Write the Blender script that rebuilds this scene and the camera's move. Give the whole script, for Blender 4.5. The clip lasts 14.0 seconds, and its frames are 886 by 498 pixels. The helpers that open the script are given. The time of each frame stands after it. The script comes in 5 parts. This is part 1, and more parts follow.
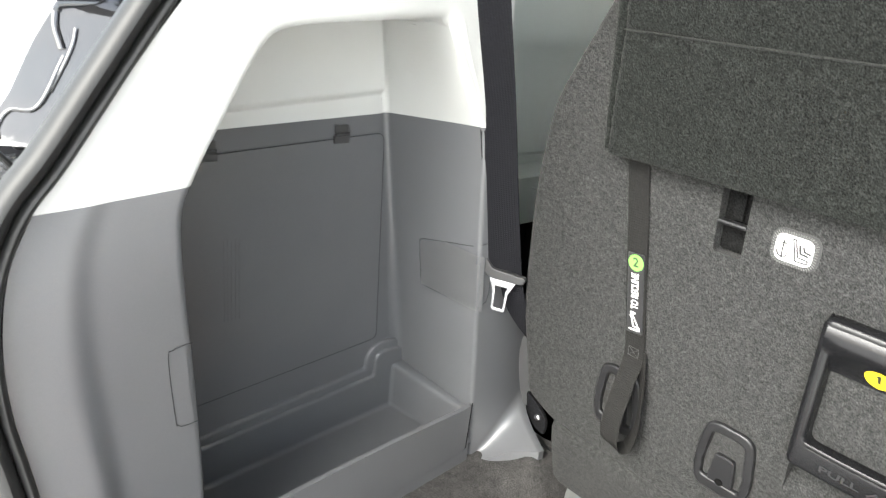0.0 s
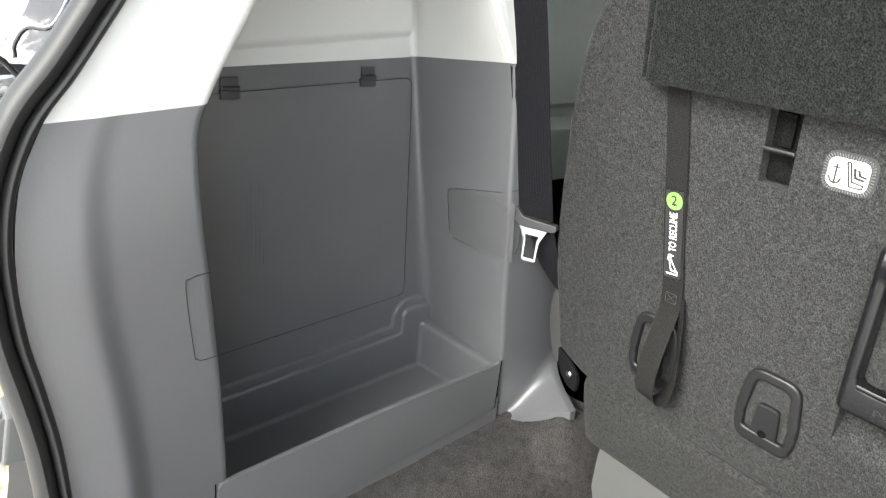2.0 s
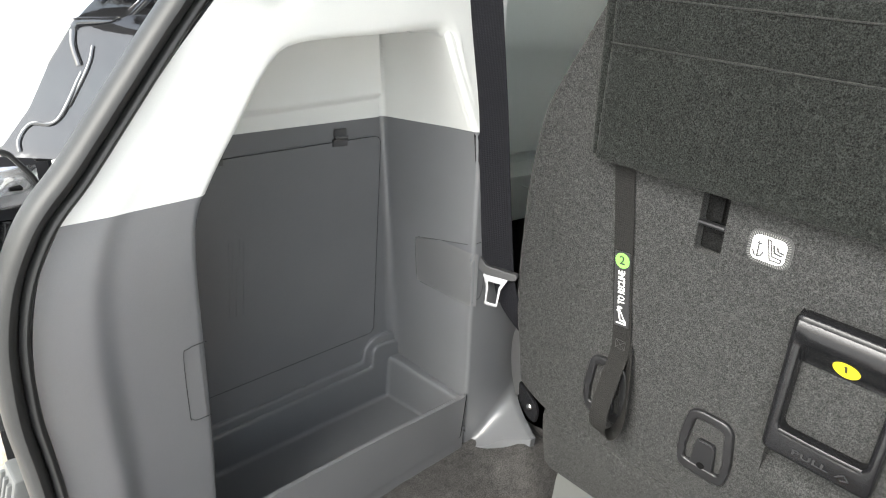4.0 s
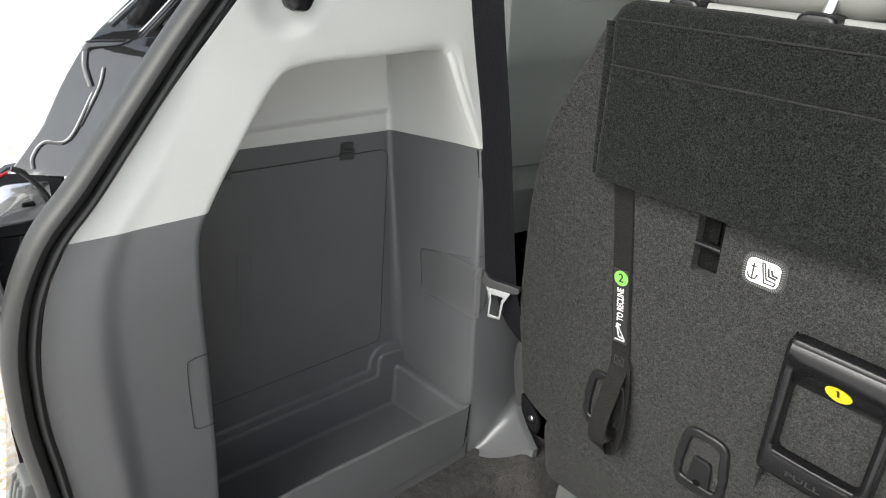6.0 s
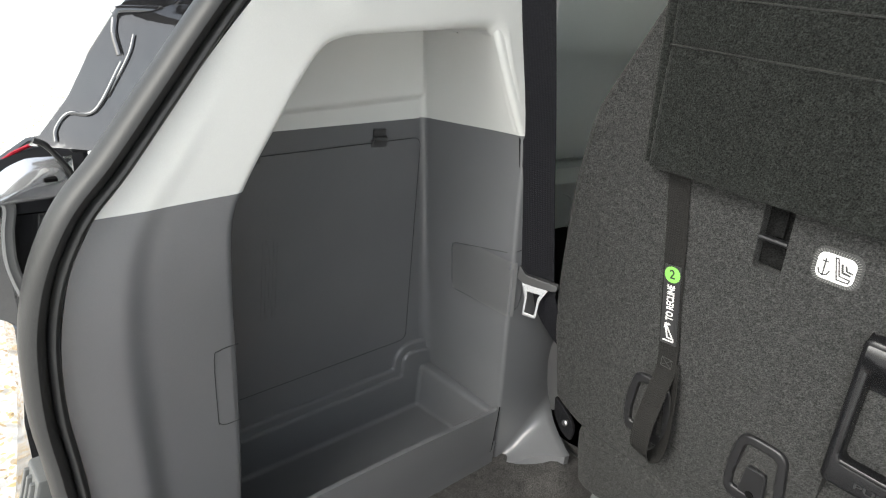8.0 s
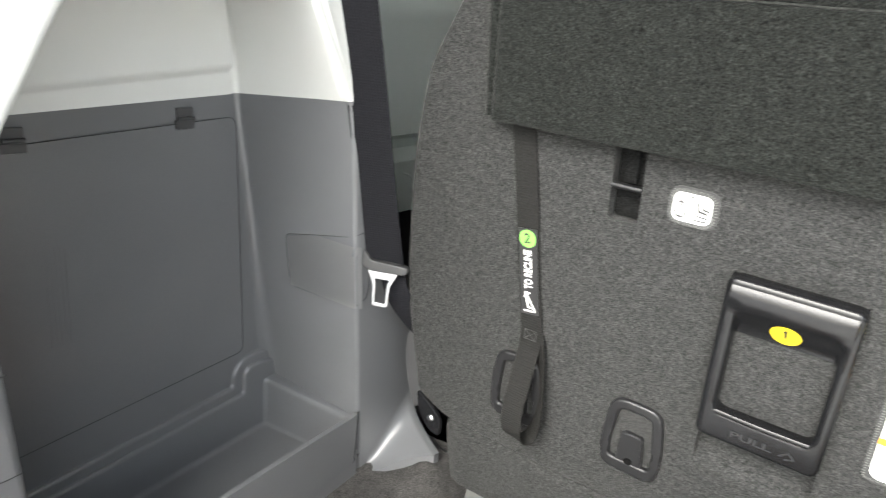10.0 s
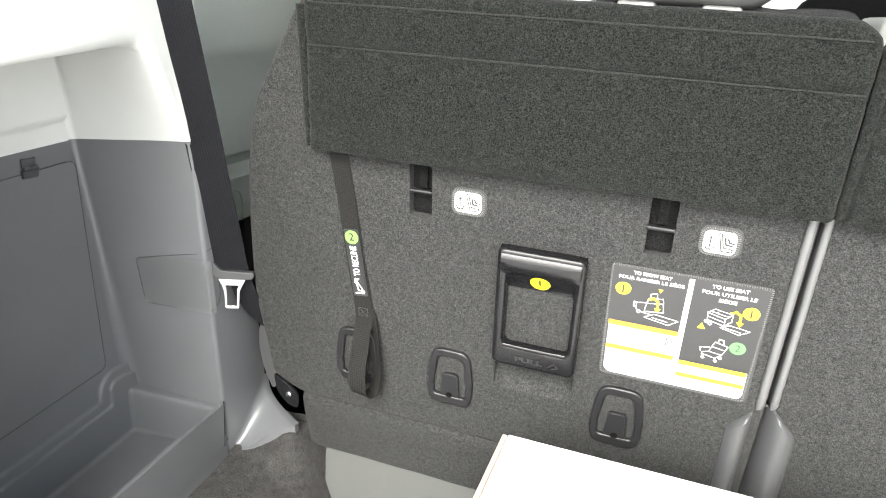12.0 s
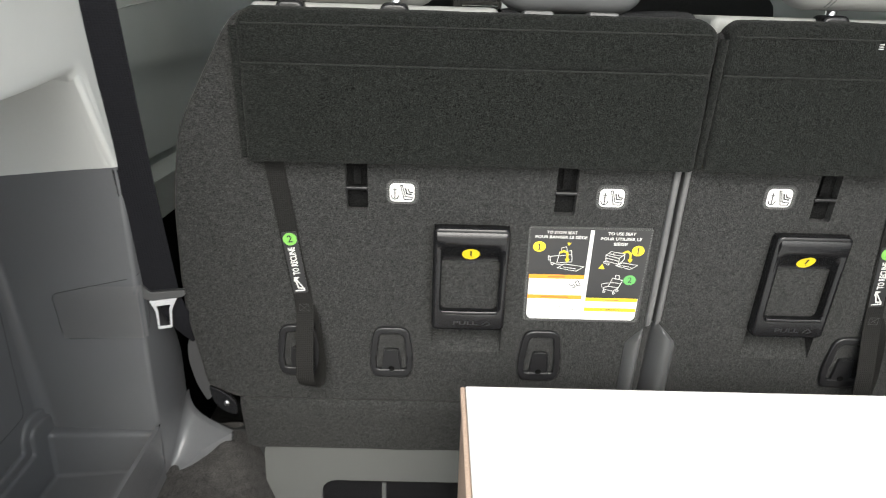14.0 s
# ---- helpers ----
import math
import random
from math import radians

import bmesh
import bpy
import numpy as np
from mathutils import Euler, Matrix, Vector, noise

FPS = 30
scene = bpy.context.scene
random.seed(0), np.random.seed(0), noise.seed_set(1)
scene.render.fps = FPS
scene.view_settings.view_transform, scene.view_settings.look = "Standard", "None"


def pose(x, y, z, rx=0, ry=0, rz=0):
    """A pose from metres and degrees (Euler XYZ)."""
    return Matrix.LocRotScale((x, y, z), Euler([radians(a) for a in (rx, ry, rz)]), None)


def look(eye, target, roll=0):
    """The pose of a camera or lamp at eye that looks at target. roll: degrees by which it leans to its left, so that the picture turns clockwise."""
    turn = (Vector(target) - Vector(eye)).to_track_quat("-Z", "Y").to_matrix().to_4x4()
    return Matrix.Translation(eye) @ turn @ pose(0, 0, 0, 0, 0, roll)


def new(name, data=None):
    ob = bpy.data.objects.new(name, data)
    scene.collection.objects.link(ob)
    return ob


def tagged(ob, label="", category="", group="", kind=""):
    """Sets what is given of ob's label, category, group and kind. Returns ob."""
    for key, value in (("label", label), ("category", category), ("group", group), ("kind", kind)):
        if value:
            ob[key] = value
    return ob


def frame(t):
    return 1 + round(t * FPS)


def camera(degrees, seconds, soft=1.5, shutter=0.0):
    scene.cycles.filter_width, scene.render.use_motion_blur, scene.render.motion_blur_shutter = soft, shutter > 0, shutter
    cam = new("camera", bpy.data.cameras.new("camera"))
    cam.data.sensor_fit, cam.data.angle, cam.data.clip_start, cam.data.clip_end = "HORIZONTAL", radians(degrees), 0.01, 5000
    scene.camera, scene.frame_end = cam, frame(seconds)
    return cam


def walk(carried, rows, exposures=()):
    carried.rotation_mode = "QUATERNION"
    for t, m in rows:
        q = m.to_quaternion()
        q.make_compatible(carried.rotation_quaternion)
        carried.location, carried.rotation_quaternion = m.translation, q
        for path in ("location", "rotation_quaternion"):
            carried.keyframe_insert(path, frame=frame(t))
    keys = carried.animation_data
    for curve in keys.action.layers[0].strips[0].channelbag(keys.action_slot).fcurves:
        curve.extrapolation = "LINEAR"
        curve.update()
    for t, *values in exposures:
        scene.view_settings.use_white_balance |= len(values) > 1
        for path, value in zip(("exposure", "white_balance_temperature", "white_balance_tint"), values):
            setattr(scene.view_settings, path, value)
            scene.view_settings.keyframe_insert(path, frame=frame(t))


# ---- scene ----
cam = camera(65.5, 14.0, soft=1.1, shutter=0.25)
PATH = [
    (0, (0.704, -0.76, 0.849), (-0.649, 0.527, 0.132), 6.4),
    (0.5, (0.701, -0.756, 0.908), (-0.734, 0.43, 0.177), 6.6),
    (1, (0.71, -0.744, 0.916), (-0.748, 0.414, 0.185), 6.5),
    (1.5, (0.707, -0.728, 0.83), (-0.757, 0.409, 0.08), 6.0),
    (2, (0.711, -0.741, 0.772), (-0.701, 0.464, 0.027), 5.6),
    (2.5, (0.717, -0.763, 0.733), (-0.65, 0.486, -0.023), 5.2),
    (3, (0.704, -0.802, 0.737), (-0.629, 0.489, -0.011), 5.6),
    (3.5, (0.694, -0.813, 0.794), (-0.616, 0.499, 0.044), 5.7),
    (4, (0.722, -0.799, 0.88), (-0.594, 0.51, 0.136), 6.4),
    (6.3, (0.75, -0.785, 0.915), (-0.623, 0.456, 0.159), 6.5),
    (6.5, (0.754, -0.787, 0.92), (-0.635, 0.435, 0.161), 6.5),
    (7, (0.752, -0.789, 0.927), (-0.635, 0.429, 0.157), 6.3),
    (7.2, (0.749, -0.793, 0.923), (-0.634, 0.435, 0.161), 6.7),
    (9.3, (0.575, -0.742, 0.775), (-0.755, 0.569, 0.059), 6.5),
    (9.5, (0.587, -0.705, 0.796), (-0.695, 0.632, 0.043), 5.5),
    (10, (0.634, -0.712, 0.79), (-0.431, 0.847, 0.13), 6.2),
    (10.5, (0.663, -0.673, 0.823), (-0.156, 1.029, 0.167), 5.3),
    (11, (0.651, -0.68, 0.839), (0.0, 1.088, 0.168), 4.3),
    (11.5, (0.698, -0.796, 0.861), (0.096, 0.988, 0.186), 4.1),
    (12, (0.714, -0.908, 0.886), (0.13, 0.883, 0.214), 4.0),
    (12.5, (0.641, -0.926, 0.855), (0.186, 0.908, 0.201), 3.5),
    (13, (0.626, -0.933, 0.894), (0.422, 0.95, 0.249), 2.6),
    (13.5, (0.578, -0.961, 0.9), (0.57, 0.929, 0.248), 1.8),
    (14, (0.505, -1.073, 0.906), (0.53, 0.812, 0.24), 1.7),
]
EXPOSURES = [(0, 1.18), (0.5, 0.53), (1.0, 0.02), (1.5, 0.21), (2.0, 0.93), (2.5, 1.51), (3.0, 1.68), (3.5, 1.36), (4.0, 0.91), (4.2, 0.76), (6.3, 0.16), (6.5, 0.16), (7.2, 0.16), (9.3, 0.61), (9.5, 0.66), (10.0, 1.0), (10.5, 1.42), (11.0, 1.49), (12.0, 1.21), (13.0, 0.55), (13.5, 0.4), (14.0, -0.02)]
EXPOSE = 1.42
walk(cam, [(t, look(eye, target, roll)) for t, eye, target, roll in PATH], [(t, e + EXPOSE, 6600, 5.8) for t, e in EXPOSURES])


# ---- light ----
world = bpy.data.worlds.new("sky")
scene.world = world
world.use_nodes = True
sky = world.node_tree.nodes.new("ShaderNodeTexSky")
sky.sky_type, sky.sun_disc = "NISHITA", False
sky.sun_elevation, sky.sun_rotation = radians(40), radians(177)
sky.air_density, sky.dust_density = 1.0, 2.5
cloud = world.node_tree.nodes.new("ShaderNodeHueSaturation")
cloud.inputs["Saturation"].default_value = 0.45
world.node_tree.links.new(sky.outputs[0], cloud.inputs["Color"])
world.node_tree.links.new(cloud.outputs[0], world.node_tree.nodes["Background"].inputs[0])
world.node_tree.nodes["Background"].inputs[1].default_value = 0.15
sun = new("sun", bpy.data.lights.new("sun", "SUN"))
sun.data.energy, sun.data.angle, sun.data.color = 1.5, radians(48), (1.0, 0.985, 0.96)
sun.matrix_world = look((0.25, -4.4, 3.7), (0, 0, 0))


# ---- materials ----
def material(name, color, rough=0.6, metal=0.0, fine=0.0, fine_scale=800.0, coarse=0.0, coarse_scale=8.0, bump=0.0, bump_scale=600.0, sheen=0.0, coat=0.0, spec=0.5, spread=0.2, speck=False):
    """A principled material with grain at two scales and a fine relief."""
    m = bpy.data.materials.new(name)
    m.use_nodes = True
    nt = m.node_tree
    p = nt.nodes["Principled BSDF"]
    p.inputs["Roughness"].default_value, p.inputs["Metallic"].default_value = rough, metal
    p.inputs["Sheen Weight"].default_value, p.inputs["Coat Weight"].default_value = sheen, coat
    p.inputs["Specular IOR Level"].default_value = spec
    p.inputs["Base Color"].default_value = (*color, 1)
    co = nt.nodes.new("ShaderNodeTexCoord")
    geo = nt.nodes.new("ShaderNodeNewGeometry")
    where = geo.outputs["Position"]
    last = None
    for weight, scale, detail, lo in ((coarse, coarse_scale, 4.0, 0.3), (fine, fine_scale, 2.0, 0.5 - spread)):
        if not weight:
            continue
        n = nt.nodes.new("ShaderNodeTexNoise")
        n.inputs["Scale"].default_value, n.inputs["Detail"].default_value, n.inputs["Roughness"].default_value = scale, detail, 0.6 if speck else 0.5
        nt.links.new(where, n.inputs["Vector"])
        r = nt.nodes.new("ShaderNodeMapRange")
        r.inputs["From Min"].default_value, r.inputs["From Max"].default_value = lo, 1 - lo
        r.inputs["To Min"].default_value, r.inputs["To Max"].default_value = 1 - weight, 1 + weight
        if speck and scale == fine_scale:
            r.inputs["From Min"].default_value, r.inputs["From Max"].default_value = 0.38, 0.68
            r.inputs["To Min"].default_value, r.inputs["To Max"].default_value = 1 - 0.6 * weight, 1 + 0.92 * weight
        nt.links.new(n.outputs["Fac"], r.inputs["Value"])
        if last is None:
            last = r.outputs[0]
        else:
            mul = nt.nodes.new("ShaderNodeMath")
            mul.operation = "MULTIPLY"
            nt.links.new(last, mul.inputs[0])
            nt.links.new(r.outputs[0], mul.inputs[1])
            last = mul.outputs[0]
    if last is not None:
        mix = nt.nodes.new("ShaderNodeVectorMath")
        mix.operation = "SCALE"
        mix.inputs[0].default_value = color
        nt.links.new(last, mix.inputs["Scale"])
        nt.links.new(mix.outputs[0], p.inputs["Base Color"])
    if bump:
        n = nt.nodes.new("ShaderNodeTexNoise")
        n.inputs["Scale"].default_value, n.inputs["Detail"].default_value = bump_scale, 3.0
        nt.links.new(where, n.inputs["Vector"])
        b = nt.nodes.new("ShaderNodeBump")
        b.inputs["Strength"].default_value, b.inputs["Distance"].default_value = bump, 0.0015
        nt.links.new(n.outputs["Fac"], b.inputs["Height"])
        nt.links.new(b.outputs[0], p.inputs["Normal"])
    return m


DARKGREY = material("plastic_dark", (0.045, 0.045, 0.047), 0.42, fine=0.06, fine_scale=1200, coarse=0.05, bump=0.1, bump_scale=1300)


HINGE = material("plastic_hinge", (0.080, 0.081, 0.083), 0.34, fine=0.06, coarse=0.05, bump=0.1, bump_scale=1300)


def webbing(name, color, pitch):
    """Woven strap: fine cross ribs and grain."""
    m = material(name, color, 0.8, fine=0.35, fine_scale=700, spec=0.10)
    nt = m.node_tree
    geo, b, both = nt.nodes.new("ShaderNodeNewGeometry"), nt.nodes.new("ShaderNodeBump"), nt.nodes.new("ShaderNodeMath")
    both.operation = "MULTIPLY"
    for i, way in enumerate(("Z", "X")):
        wave = nt.nodes.new("ShaderNodeTexWave")
        wave.bands_direction = way
        wave.inputs["Scale"].default_value = 0.314 / pitch
        wave.inputs["Distortion"].default_value = 0.15
        nt.links.new(geo.outputs["Position"], wave.inputs["Vector"])
        nt.links.new(wave.outputs["Fac"], both.inputs[i])
    b.inputs["Strength"].default_value, b.inputs["Distance"].default_value = 0.6, 0.0008
    nt.links.new(both.outputs[0], b.inputs["Height"])
    nt.links.new(b.outputs[0], nt.nodes["Principled BSDF"].inputs["Normal"])
    return m


CARPET = material("carpet_grey", (0.0300, 0.0300, 0.0296), 1.0, fine=0.76, fine_scale=600, spread=0.17, coarse=0.32, coarse_scale=190, bump=1.0, bump_scale=560, sheen=0.04, spec=0.1, speck=True)
FLEECE = material("carpet_flap", (0.0110, 0.0117, 0.0108), 1.0, fine=1.0, fine_scale=560, spread=0.17, coarse=0.36, coarse_scale=170, bump=1.0, bump_scale=520, sheen=0.04, spec=0.1, speck=True)
FLOOR_CARPET = material("carpet_floor", (0.041, 0.039, 0.038), 1.0, fine=0.65, fine_scale=520, spread=0.17, coarse=0.28, coarse_scale=60, bump=1.0, bump_scale=520, sheen=0.04, spec=0.1, speck=True)
GREY = material("plastic_grey", (0.116, 0.118, 0.125), 0.22, spec=0.62, fine=0.06, fine_scale=1200, coarse=0.04, coarse_scale=5, bump=0.12, bump_scale=1400)
PLATE = material("plastic_grained", (0.094, 0.095, 0.099), 0.50, fine=0.10, fine_scale=1000, coarse=0.06, coarse_scale=9, bump=0.3, bump_scale=1300)
PALE = material("plastic_pale", (0.575, 0.58, 0.565), 0.6, fine=0.03, fine_scale=1000, coarse=0.03, coarse_scale=4, bump=0.1, bump_scale=1300)
LINER = material("plastic_liner", (0.088, 0.090, 0.088), 0.5, fine=0.04, coarse=0.05, coarse_scale=6, bump=0.1, bump_scale=900)
GROOVE = material("dark_gap", (0.006, 0.006, 0.006), 0.9, spec=0.02, fine=0.1)
HAIRLINE = material("narrow_gap", (0.030, 0.030, 0.032), 0.8, spec=0.1, fine=0.2)
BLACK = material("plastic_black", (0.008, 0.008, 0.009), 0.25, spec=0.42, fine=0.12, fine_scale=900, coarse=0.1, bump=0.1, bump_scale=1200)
SOFTBLACK = material("plastic_soft_black", (0.020, 0.020, 0.021), 0.45, spec=0.35, fine=0.12, fine_scale=900, coarse=0.08, bump=0.1, bump_scale=1200)
RUBBER = material("rubber", (0.024, 0.024, 0.024), 0.42, fine=0.10, fine_scale=700, coarse=0.1, coarse_scale=12, bump=0.1, bump_scale=900, spec=0.28)
PAINT = material("black_paint", (0.011, 0.011, 0.012), 0.07, fine=0.05, coarse=0.05, coat=1.0, spec=0.6, bump=0.9, bump_scale=24)
GLOSS = material("gloss_paint", (0.016, 0.016, 0.018), 0.08, coat=1.0, spec=0.8, fine=0.05)
STRIP = material("gloss_grey", (0.12, 0.12, 0.12), 0.15, coat=1.0, fine=0.05)
CHROME = material("chrome", (0.75, 0.75, 0.76), 0.12, metal=1.0, fine=0.02)
STEEL = material("steel", (0.5, 0.5, 0.51), 0.25, metal=1.0, fine=0.05)
# Carpet of the anchor pockets, blackened to paint the shade in the recess.
POCKET_DARK = material("pocket_shade", (0.008, 0.008, 0.008), 1.0, fine=0.8, fine_scale=500, coarse=0.2, spec=0.05)
# Seam thread, paler than the flap to paint the light it catches.
STITCH = material("lit_seam_thread", (0.023, 0.024, 0.0225), 0.9, fine=0.5, fine_scale=500, spec=0.1)
THREAD = material("pale_thread", (0.15, 0.15, 0.146), 0.8, fine=0.3, fine_scale=900, spec=0.1)
DARKLEATHER = material("leather_dark_grey", (0.115, 0.116, 0.118), 0.5, fine=0.05, fine_scale=700, coarse=0.05, bump=0.10, bump_scale=700)
PIPING = material("leather_piping", (0.105, 0.105, 0.106), 0.5, fine=0.06, fine_scale=700, coarse=0.06, bump=0.12, bump_scale=700)
LEATHER = material("leather_grey", (0.26, 0.26, 0.25), 0.55, fine=0.04, fine_scale=700, coarse=0.05, bump=0.10, bump_scale=700)
CABIN = material("cabin_trim", (0.46, 0.49, 0.465), 0.6, fine=0.04, fine_scale=700, coarse=0.05, coarse_scale=3, bump=0.15, bump_scale=700)
BELT = webbing("belt_webbing", (0.010, 0.010, 0.012), 0.0034)
STRAP = webbing("strap_webbing", (0.0140, 0.0136, 0.0130), 0.0034)
WHITE = material("label_white", (0.66, 0.66, 0.64), 0.4, fine=0.02, coarse=0.02)
CARD = material("white_card", (0.80, 0.795, 0.785), 0.5, fine=0.03, fine_scale=300, coarse=0.03, coarse_scale=5)
KRAFT = material("brown_card", (0.46, 0.34, 0.27), 0.8, fine=0.12, fine_scale=350, coarse=0.06)
INK = material("label_ink", (0.022, 0.022, 0.023), 0.4, fine=0.08)
YELLOW = material("label_yellow", (0.80, 0.60, 0.025), 0.45, fine=0.03)
ORANGE = material("label_orange", (0.78, 0.27, 0.02), 0.45, fine=0.03)
GREEN = material("label_green", (0.10, 0.33, 0.09), 0.45, fine=0.03)
LIME = material("strap_green", (0.18, 0.46, 0.085), 0.5, fine=0.05)
CLEAR = material("label_rim", (0.05, 0.05, 0.05), 0.6, spec=0.1, fine=0.3, fine_scale=1500)
BROWNPRINT = material("label_heading", (0.32, 0.12, 0.03), 0.5, fine=0.05)
GREYPRINT = material("label_print", (0.30, 0.30, 0.30), 0.5, fine=0.05)
RED = material("lamp_red", (0.26, 0.01, 0.02), 0.1, coat=1.0, fine=0.03)
LENS = material("lamp_housing", (0.015, 0.015, 0.017), 0.4, spec=0.25, fine=0.05)
GLARE = material("lamp_glare", (0.66, 0.66, 0.67), 0.16, metal=0.8, fine=0.03)
CONCRETE = material("concrete", (0.58, 0.57, 0.55), 0.9, fine=0.12, fine_scale=60, coarse=0.15, coarse_scale=1.2, bump=0.5, bump_scale=40)
HEADLINER = material("headliner", (0.78, 0.78, 0.76), 0.9, fine=0.05, coarse=0.04)
LEAF = material("leaf", (0.36, 0.21, 0.07), 0.7, fine=0.2, fine_scale=90, coarse=0.5, coarse_scale=7)
SEATBACK = material("fabric_dark", (0.020, 0.020, 0.021), 0.9, fine=0.3, fine_scale=500, spec=0.1)
HOOK = material("plastic_hook", (0.014, 0.014, 0.015), 0.34, fine=0.1, fine_scale=900, coarse=0.08, bump=0.08, bump_scale=1200, spec=0.45)
TONGUE = material("plastic_tongue", (0.038, 0.038, 0.039), 0.4, fine=0.05)
nt = LEAF.node_tree
geo, ramp = nt.nodes.new("ShaderNodeNewGeometry"), nt.nodes.new("ShaderNodeValToRGB")
for at, c in ((0.25, (0.50, 0.41, 0.29, 1)), (0.5, (0.50, 0.36, 0.18, 1)), (0.75, (0.30, 0.20, 0.11, 1))):
    ramp.color_ramp.elements.new(at).color = c
ramp.color_ramp.elements[0].color, ramp.color_ramp.elements[-1].color = (0.40, 0.31, 0.20, 1), (0.60, 0.53, 0.42, 1)
nt.links.new(geo.outputs["Random Per Island"], ramp.inputs[0])
nt.links.new(ramp.outputs[0], nt.nodes["Principled BSDF"].inputs["Base Color"])
GLASS = bpy.data.materials.new("glass")
GLASS.use_nodes = True
GLASS.node_tree.nodes["Principled BSDF"].inputs["Transmission Weight"].default_value = 1.0
GLASS.node_tree.nodes["Principled BSDF"].inputs["Roughness"].default_value = 0.02

TINT = bpy.data.materials.new("tinted_glass")
TINT.use_nodes = True
nt = TINT.node_tree
clear, shine, both = nt.nodes.new("ShaderNodeBsdfTransparent"), nt.nodes.new("ShaderNodeBsdfGlossy"), nt.nodes.new("ShaderNodeMixShader")
clear.inputs[0].default_value, shine.inputs["Roughness"].default_value, both.inputs[0].default_value = (0.32, 0.34, 0.33, 1), 0.05, 0.06
nt.links.new(clear.outputs[0], both.inputs[1])
nt.links.new(shine.outputs[0], both.inputs[2])
nt.links.new(both.outputs[0], nt.nodes["Material Output"].inputs[0])


# ---- mesh helpers ----
SHEAR = Matrix(((1, 0, 0, 0), (0, 1, -0.142, 0.142 * 0.62), (0, 0, 1, 0), (0, 0, 0, 1)))


def holder(name, base, label, category, group="", kind=""):
    ob = new(name)
    ob.location = base
    bpy.context.view_layer.update()
    ob.empty_display_size = 0.05
    return tagged(ob, label, category, group, kind)


def where_of(ob):
    m = Matrix.Translation(ob.location)
    while ob.parent:
        ob = ob.parent
        m = Matrix.Translation(ob.location) @ m
    return m


def part(name, bm, mat, parent=None, label="", smooth=40, m=None):
    """One mesh object from a bmesh modelled in world coordinates (or in those of m)."""
    if m is not None:
        bm.transform(m)
    if parent is not None:
        bm.transform(where_of(parent).inverted())
    bmesh.ops.recalc_face_normals(bm, faces=bm.faces)
    me = bpy.data.meshes.new(name)
    for f in bm.faces:
        f.smooth = True
    bm.to_mesh(me)
    bm.free()
    for mt in mat if isinstance(mat, (list, tuple)) else [mat]:
        me.materials.append(mt)
    me.set_sharp_from_angle(angle=radians(smooth))
    ob = new(name, me)
    if len(me.polygons) > 5:
        mod = ob.modifiers.new("normals", "WEIGHTED_NORMAL")
        mod.keep_sharp = True
    if parent is not None:
        ob.parent = parent
    if label:
        ob["label"] = label
    return ob


def rbox(bm, lo, hi, r=0.0, seg=2):
    """A box between two corners, with rounded edges."""
    lo, hi = Vector(lo), Vector(hi)
    c, s = (lo + hi) / 2, hi - lo
    made = bmesh.ops.create_cube(bm, size=1.0, matrix=Matrix.Translation(c) @ Matrix.Diagonal((*s, 1)))
    if r:
        vs = made["verts"]
        es = list({e for v in vs for e in v.link_edges})
        bmesh.ops.bevel(bm, geom=es, offset=r, segments=seg, profile=0.5, affect="EDGES", clamp_overlap=True)
    return bm


def rrect(x0, z0, x1, z1, r, n=5):
    """Outline of a rounded rectangle, counter-clockwise."""
    out = []
    for cx, cz, a0 in ((x1 - r, z1 - r, 0), (x0 + r, z1 - r, 90), (x0 + r, z0 + r, 180), (x1 - r, z0 + r, 270)):
        for k in range(n + 1):
            a = radians(a0 + 90 * k / n)
            out.append((cx + r * math.cos(a), cz + r * math.sin(a)))
    return out


def oval(cx, cz, rx, rz, n=24):
    return [(cx + rx * math.cos(2 * math.pi * k / n), cz + rz * math.sin(2 * math.pi * k / n)) for k in range(n)]


def rounded(points, r, n=4):
    """Rounds the corners of a closed outline; r may be a list."""
    out, k = [], len(points)
    for i, p in enumerate(points):
        rr = r[i] if isinstance(r, (list, tuple)) else r
        p, a, b = Vector(p), Vector(points[i - 1]), Vector(points[(i + 1) % k])
        if rr <= 0:
            out.append(tuple(p))
            continue
        u, v = (a - p), (b - p)
        d = min(rr, u.length * 0.45, v.length * 0.45)
        s, e = p + u.normalized() * d, p + v.normalized() * d
        for j in range(n + 1):
            t = j / n
            out.append(tuple((1 - t) ** 2 * s + 2 * t * (1 - t) * p + t * t * e))
    return out


def prism(bm, outline, y0, y1, r=0.0, seg=2):
    """A slab: an x-z outline pulled from y0 (towards the tailgate) to y1, with the y0 rim rounded."""
    front = [bm.verts.new((x, y0, z)) for x, z in outline]
    f = bm.faces.new(front)
    made = bmesh.ops.extrude_face_region(bm, geom=[f])
    moved = [g for g in made["geom"] if isinstance(g, bmesh.types.BMVert)]
    bmesh.ops.translate(bm, vec=(0, y1 - y0, 0), verts=moved)
    if r:
        rim = [e for e in bm.edges if e.verts[0] in set(front) and e.verts[1] in set(front)]
        bmesh.ops.bevel(bm, geom=rim, offset=r, segments=seg, profile=0.5, affect="EDGES", clamp_overlap=True)
    return bm


